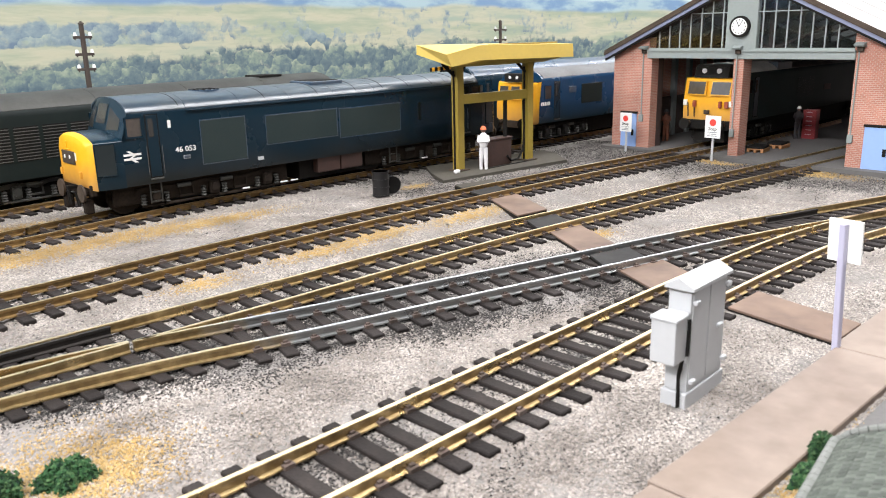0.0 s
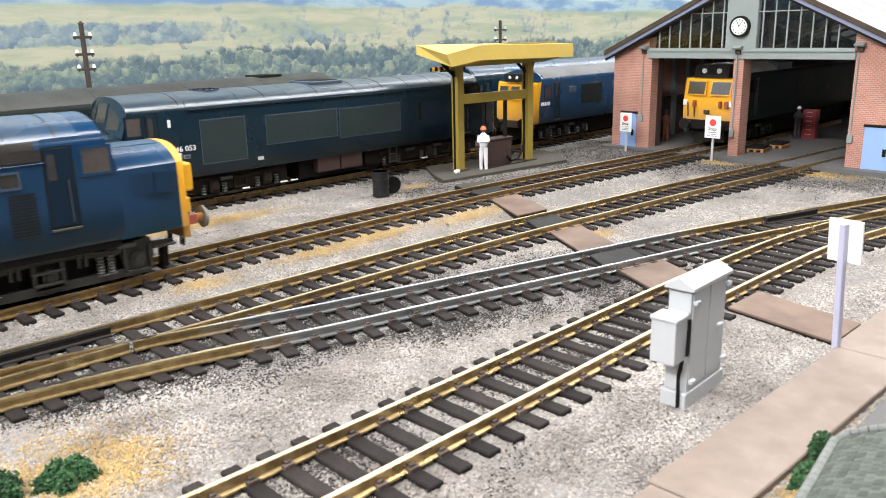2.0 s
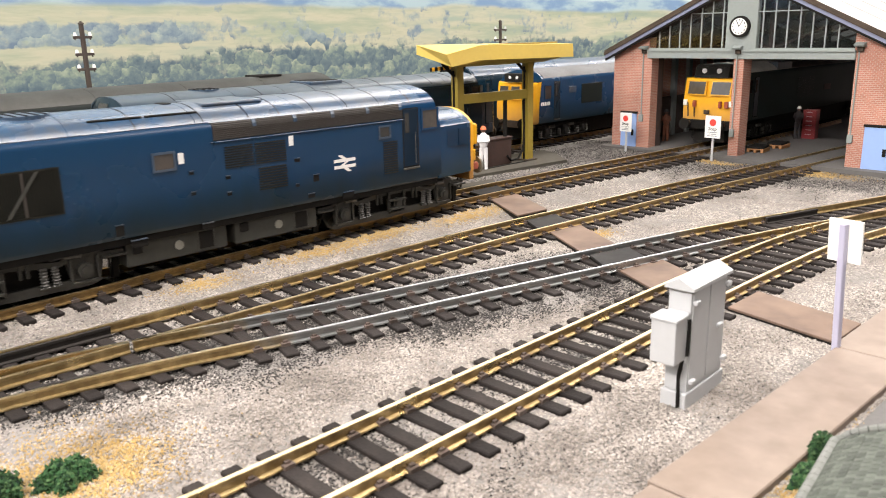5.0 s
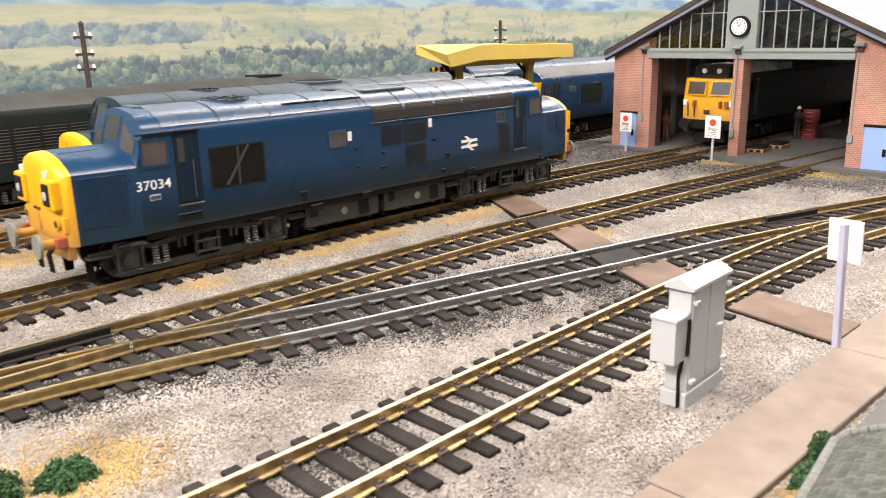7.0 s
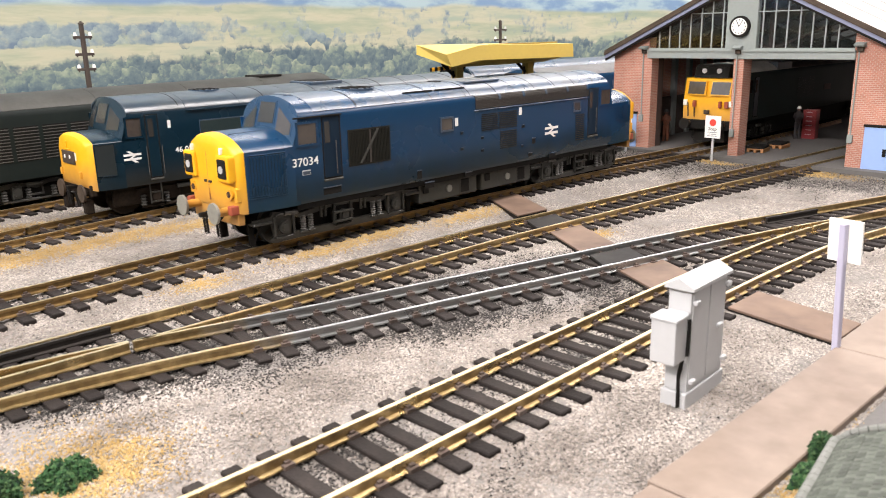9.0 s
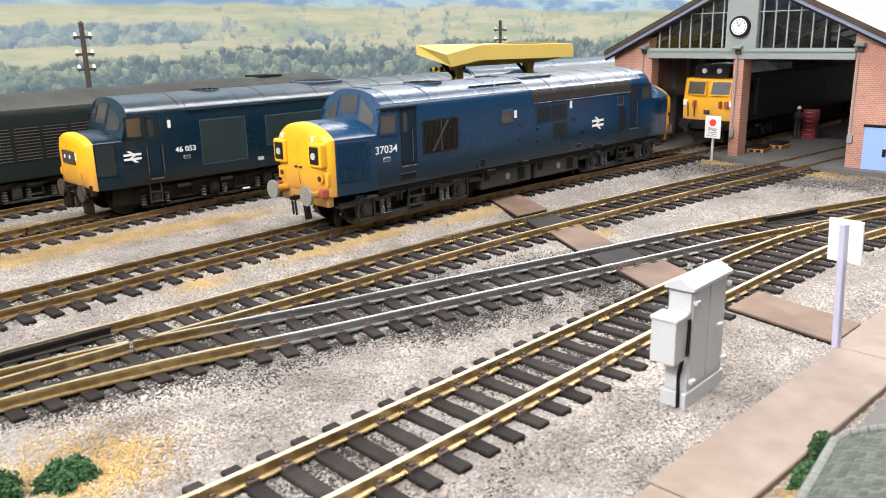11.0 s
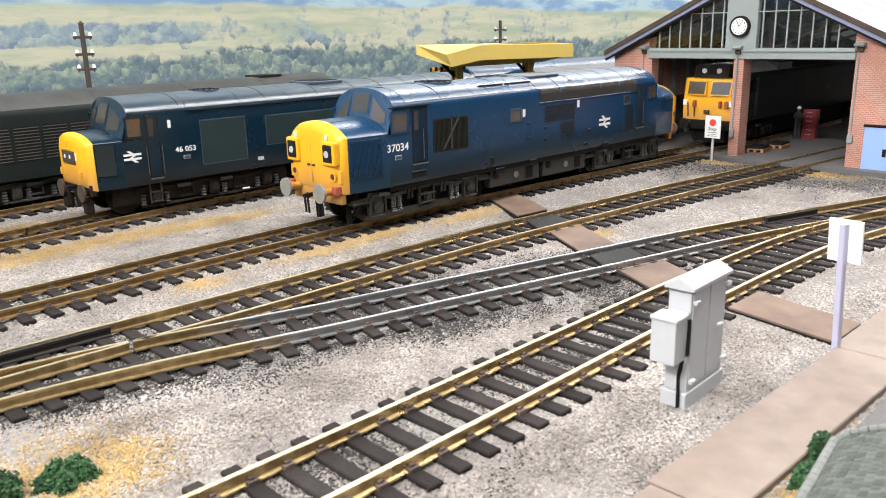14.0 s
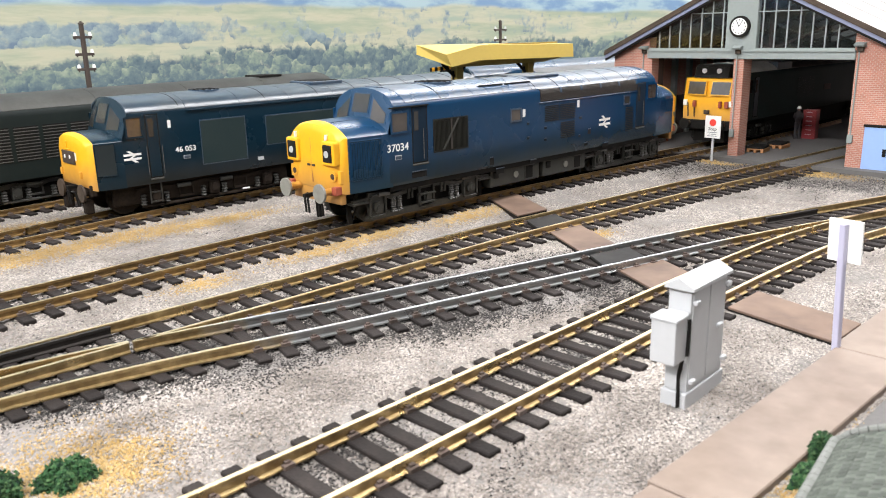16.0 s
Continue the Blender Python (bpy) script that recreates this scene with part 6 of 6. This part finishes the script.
def boards():
    w = base("crossing_walkway", "brown and black boarded walkway across the tracks", "walkway")
    for pts, m in (([(144, 23), (168, 19), (160, 9.8), (139, 10.2)], "concrete"), ([(137, 6.2), (156, 5.6), (151, -6.0), (133.5, -5.6)], "blackboard"),
                   ([(134.4, -9.6), (152.1, -10.0), (134.8, -41.8), (117.3, -40.2)], "board"), ([(114, -47.6), (131.4, -48.8), (123.4, -62.0), (105.8, -60.8)], "blackboard"),
                   ([(107.0, -65.2), (124.2, -67.0), (108.2, -94.6), (92.3, -90.0)], "board"), ([(88.4, -96.8), (105.6, -101.2), (98.6, -113.0), (80.6, -108.6)], "blackboard"),
                   ([(82.0, -113.0), (101.7, -117.2), (94.0, -131.6), (72.1, -131.2)], "board"), ([(70, -136.4), (90, -136.6), (88, -150.4), (71, -150.2)], "blackboard"),
                   ([(72.8, -154.6), (91.5, -154.6), (83.6, -185.9), (66.2, -185.6)], "board")):
        y = pts[0][1]
        top = 0.3 if y > 5 else -1.0 if y > -20 else -1.3 if m == "blackboard" else -2.3 if y < -140 else -2.0
        b = prism(pts, "z", top - 0.7, top)
        bmesh.ops.bevel(b, geom=b.edges[:], offset=0.15, segments=1, affect="EDGES")
        bd = part("board", b, m, w, "black board between the rails" if m == "blackboard" else "")
        cx, cy = sum(q[0] for q in pts) / 4, sum(q[1] for q in pts) / 4
        # black slab under each board draws the shadow along its edge
        part("packing", prism([(cx + (q[0] - cx) * 0.99, cy + (q[1] - cy) * 0.99) for q in pts], "z", top - 3.2, top - 0.72), "black", bd, "black slab drawing the shadow under the board edge")
    p = base("footpath", "pale brown boarded footpath beside the ballast", "path", kind="structure")
    for x0, x1 in ((-140, -20.6), (-20, 62), (62.5, 180), (180.5, 330)):
        b = prism([(x0, -186.2), (x1, -187.2), (x1, -203.6), (x0, -201.6)], "z", -4.4, -1.9)
        bmesh.ops.bevel(b, geom=b.edges[:], offset=0.25, segments=1, affect="EDGES")
        part("path_board", b, "path", p)


def shed_clutter():
    t = base("tool_chest", "tall red tool chest with drawers", "tool chest", 418, -39.5, -1.2)
    part("casing", box(-3, 3, -4.4, 4.4, 0, 19, 0.3), "redbox", t)
    for i in range(6):
        dr = part("drawer", box(-3.3, -2.8, -3.9, 3.9, 1.2 + i * 2.9, 3.7 + i * 2.9, 0.1, seg=1), "redbox", t)
        part("pull", box(-3.6, -3.2, -2.0, 2.0, 2.9 + i * 2.9, 3.2 + i * 2.9), "cabinet", dr)
    figurine(412, -33.5, -1.2, 21.5, "worker_figurine", "dark-painted worker figurine beside the tool chest", "dkfigure", "white", 30)
    figurine(352, 29.5, -1.2, 21, "worker_figurine", "worker figurine in a dull orange vest inside the shed", "rustfig", "dkfigure", 10)
    for x, y, r in ((344, -38.5, 8), (366, -41, 2)):
        p = base("pallet", "wooden pallet with dark sheeting on the shed floor", "pallet", x, y, -1.2, r, "pallets")
        for dy in (-4, 0, 4):
            part("bearer", box(-7, 7, dy - 0.8, dy + 0.8, 0, 1.6, 0.1, seg=1), "palewood", p)
        for i in range(5):
            part("slat", box(-7 + i * 3, -5 + i * 3, -5, 5, 1.6, 2.2, 0.1, seg=1), "palewood", p)
        part("sheet", box(-6.4, 6.6, -4.6, 4.8, 2.2, 3.6, 0.4), "black", p)


def corner_roof():
    """A hut whose slate roof ends at a verge; pale capping tiles run along its edges."""
    r = base("low_roof", "grey-green tiled roof of a low hut with pale capping tiles", "roof", 6, -207.4, 0, 8)
    prof = [(0, -3.2), (-0.2, 3.0), (-3.4, 5.6), (-9.4, 8.2), (-20, 10.8), (-33, 12), (-33, -4), (0, -4)]
    part("sheeting", prism(prof, "x", -95, 0), "slatedark", r, "", True)
    line = smoothpath(prof[1:6], 0.3)
    rows, run = [], 0.0
    for p, q in zip(line, line[1:]):
        if run <= 0 and len(rows) < 13:
            rows.append((p, (q - p).normalized()))
            run += 1.45
        run -= (q - p).length
    me = None
    for j, (p, d) in enumerate(rows):
        tilt = math.degrees(math.atan2(d.y, -d.x))
        for i in range(22):
            x = -1.5 - i * 1.5 - (j % 2) * 0.7
            if me is None:
                t = part("tile", box(-0.68, 0.68, -1.5, 0.1, -0.05, 0.3, 0.08, seg=1), "tiles", r)
                me = t.data
                t.matrix_basis = pose(x * S, p.x * S, p.y * S, -tilt, 0, 0)
            else:
                share("tile", me, r, x, p.x, p.y, 0, -tilt + random.uniform(-2, 2), random.uniform(-1.5, 1.5))
        part("verge_tile", rod((0.2, p.x, p.y + 0.2), (0.2, p.x + d.x * 1.35, p.y + d.y * 1.35 + 0.2), 0.75, 10), "palegrey", r)
    for i in range(44):
        part("capping_tile", rod((-i * 2.1, 0.1, 3.0), (-i * 2.1 - 1.95, 0.1, 3.0), 0.95, 10), "palegrey", r, "pale rounded capping tile")
    bm = prism([(9, -204.6), (330, -204.6), (330, -300), (9, -300)], "z", -6, -3.0)
    tagged(part("pavement", bm, "asphalt"), "rough grey yard surface beside the boarded footpath", "pavement", kind="structure")


M["tiles"] = mat("weathered_grey_green_tile", (0.082, 0.088, 0.078), (0.040, 0.052, 0.038), 0.85, 0, 90, 700, 0.2, rand=0.35)
M["greylite"] = mat("pale_glazing_bar", (0.34, 0.36, 0.36), (0.28, 0.3, 0.3), 0.5, 0, 60, 500, 0.0)
M["redpaint"] = mat("red_sign_paint", (0.75, 0.06, 0.04), (0.65, 0.05, 0.04), 0.5, 0, 60, 600, 0.0)
M["rustfig"] = mat("dull_orange_figure_paint", (0.30, 0.09, 0.04), (0.10, 0.05, 0.04), 0.7, 0, 300, 900, 0.0)
M["slatedark"] = mat("weathered_hut_sheet", (0.095, 0.10, 0.10), (0.055, 0.075, 0.052), 0.9, 0, 60, 700, 0.2)
shed()
stop_board(299, -31.6, -2.2, 17.4, 9.4, 12.6, "white stop board with a red disc, by the middle pier")
stop_board(301.5, 27.6, -2.2, 16.2, 8.2, 11.6, "white stop board with a red disc, by the side door")
canopy()
drum(110.6, 39.5, -1.8, False, 0, "upright ribbed black oil drum")
drum(119.5, 44.5, -1.8, True, -18, "ribbed black oil drum lying on its side")
relay_cabinet()
back_sign()
telegraph_pole(34, 180, 81, (58.5, 66, 74.5))
telegraph_pole(355, 180, 79.5, (66, 73.5), 6.6)
boards()
shed_clutter()
corner_roof()


# ---- loose ballast, dry grass and bushes ----
STRAW = [(-52, 53, 26, 7.5), (-5, 56, 30, 7), (34, 52, 20, 5), (-16, -23, 9, 3.5), (62, -18, 14, 4.5), (110, -21, 18, 4.5), (35, -20, 18, 4), (-90, -107, 13, 12), (-81, -112, 7, 7), (298, -88, 6, 16),
         (119, -78, 7, 4), (136, 44, 7, 3), (-30, 103, 18, 6), (300, -33, 4, 9), (-8, -206, 22, 3)]


def oil(x, y):
    """How oily the ballast is: along the roads, and before the shed."""
    v = 1.2 * np.exp(-((y + 92 + 0.24 * (x - 30)) / 24) ** 2) * np.exp(-((x - 48) / 58) ** 2)
    v += 0.75 * np.exp(-((y + 84 + 0.2 * (x + 40)) / 13) ** 2) * np.exp(-((x + 52) / 42) ** 2)
    v += 0.9 / (1 + np.exp(-(x - 262) / 9)) + 0.55 / (1 + np.exp(-(x - 118) / 9)) * (y > 16)
    for key in "ABCDE":
        path = np.array([(p.x, p.y) for p in LINE[key]])
        c = np.interp(x, path[:, 0], path[:, 1])
        v += (0.46 if key in "CDE" else 0.36) * np.exp(-((y - c) / 9) ** 4)
    v += 0.10 * np.sin(x * 0.11 + 1.7 * np.sin(y * 0.09)) + 0.10 * np.sin(y * 0.17 + 2.0 * np.sin(x * 0.06))
    return v


def spread(rng, n, keep):
    x, y = rng.uniform(-135, 335, n), rng.uniform(-209, 132, n)
    d = np.hypot(x + 129, y + 250)
    side = (x + 129) * 0.72 - (y + 250) * 0.69
    ahead = (x + 129) * 0.69 + (y + 250) * 0.72
    ok = (rng.uniform(0, 1, n) < np.minimum(1, (190 / d) ** 1.4)) & (abs(side) < 0.64 * ahead + 12) & (ahead > 95)
    x, y = x[ok], y[ok]
    ok = keep(rng, x, y)
    x, y = x[ok], y[ok]
    return np.stack([x, y, lift(y) - 0.12 + rng.uniform(-0.2, 0.12, len(x))], -1)


scatter("ballast", 1000000, 0.37, lambda r, n: spread(r, n, lambda q, x, y: oil(x, y) < q.uniform(0.14, 0.66, len(x))), "stones", "pale grey and beige loose ballast chippings", "ballast", 0.55, 3)
scatter("oily_ballast", 1000000, 0.37, lambda r, n: spread(r, n, lambda q, x, y: oil(x, y) > q.uniform(0.14, 0.66, len(x))), "oily", "dark oil-stained ballast chippings between the rails", "ballast", 0.6, 4)


def tufts(rng, n):
    k = rng.integers(0, len(STRAW), n)
    q = np.array(STRAW)[k]
    area = q[:, 2] * q[:, 3]
    x, y = q[:, 0] + q[:, 2] * 0.72 * rng.normal(0, 1, n), q[:, 1] + q[:, 3] * 0.78 * rng.normal(0, 1, n)
    clump = np.sin(x * 0.9 + 2 * np.sin(y * 0.7)) * np.sin(y * 1.1 + 2 * np.sin(x * 0.5))
    ok = rng.uniform(0, 1, n) < np.minimum(1, area / 190) * (0.55 + 0.45 * clump)
    x, y = x[ok], y[ok]
    return np.stack([x, y, lift(y) + rng.uniform(0.0, 0.35, len(x))], -1)


scatter("dry_grass", 170000, 0.26, tufts, "straw", "straw-yellow dry grass flock in scattered patches", "dry grass", 0.8, 5)


def bush(x, y, z, rx, ry, rz, seed):
    def fill(rng, n):
        v = rng.normal(0, 1, (n, 3))
        v /= np.linalg.norm(v, axis=1)[:, None]
        lobe = 0.78 + 0.22 * np.sin(5 * np.arctan2(v[:, 1], v[:, 0]) + seed) + rng.normal(0, 0.08, n)
        v *= (lobe * rng.uniform(0.6, 1.0, n) ** 0.33)[:, None]
        v[:, 2] = abs(v[:, 2])
        return v * (rx, ry, rz) + (x, y, z)
    ob = scatter("bush", 5200, 0.42, fill, "leaf", "small dark green flock bush on dry ground", "bush", 1.0, seed)
    ob["kind"] = "thing"
    return tagged(ob, group="bushes")


bush(-89.6, -110.2, -3.6, 5.6, 4.4, 4.4, 11)
bush(-101.5, -106.5, -3.6, 6.0, 4.6, 4.8, 12)
bush(8.6, -204.5, -3.2, 2.9, 2.2, 5.6, 13)
bush(-0.6, -205.4, -3.4, 4.0, 2.2, 3.8, 14)


# ---- what moves ----
SHIFT = [(0.0, -362.5), (0.5, -336.3), (1.0, -309.8), (1.5, -283.0), (2.0, -257.2), (2.5, -233.4), (3.0, -210.3), (3.5, -187.0), (4.0, -164.8), (4.6, -140.0),
         (5.2, -118.5), (5.9, -96.7), (6.5, -78.1), (7.0, -59.5), (7.5, -42.7), (8.0, -27.5), (8.5, -14.6), (9.0, -4.0), (9.6, 8.6), (10.2, 20.0),
         (10.8, 30.2), (11.3, 36.6), (11.5, 38.0), (11.8, 38.9), (12.1, 39.0), (16.0, 39.0)]


def motions():
    walk(mover, [(t, pose(s * S, 0, 0)) for t, s in SHIFT])
    turns = []
    for (t0, s0), (t1, s1) in zip(SHIFT, SHIFT[1:]):
        n = max(1, math.ceil(abs(s1 - s0) / 8.0))
        turns += [(t0 + (t1 - t0) * i / n, s0 + (s1 - s0) * i / n) for i in range(n)]
    turns.append((16.0, 39.0))
    for w, x, z in wheelsets:
        walk(w, [(t, pose(x * S, 0, z * S, 0, math.degrees((s + 362.5) / 7.2), 0)) for t, s in turns])


motions()
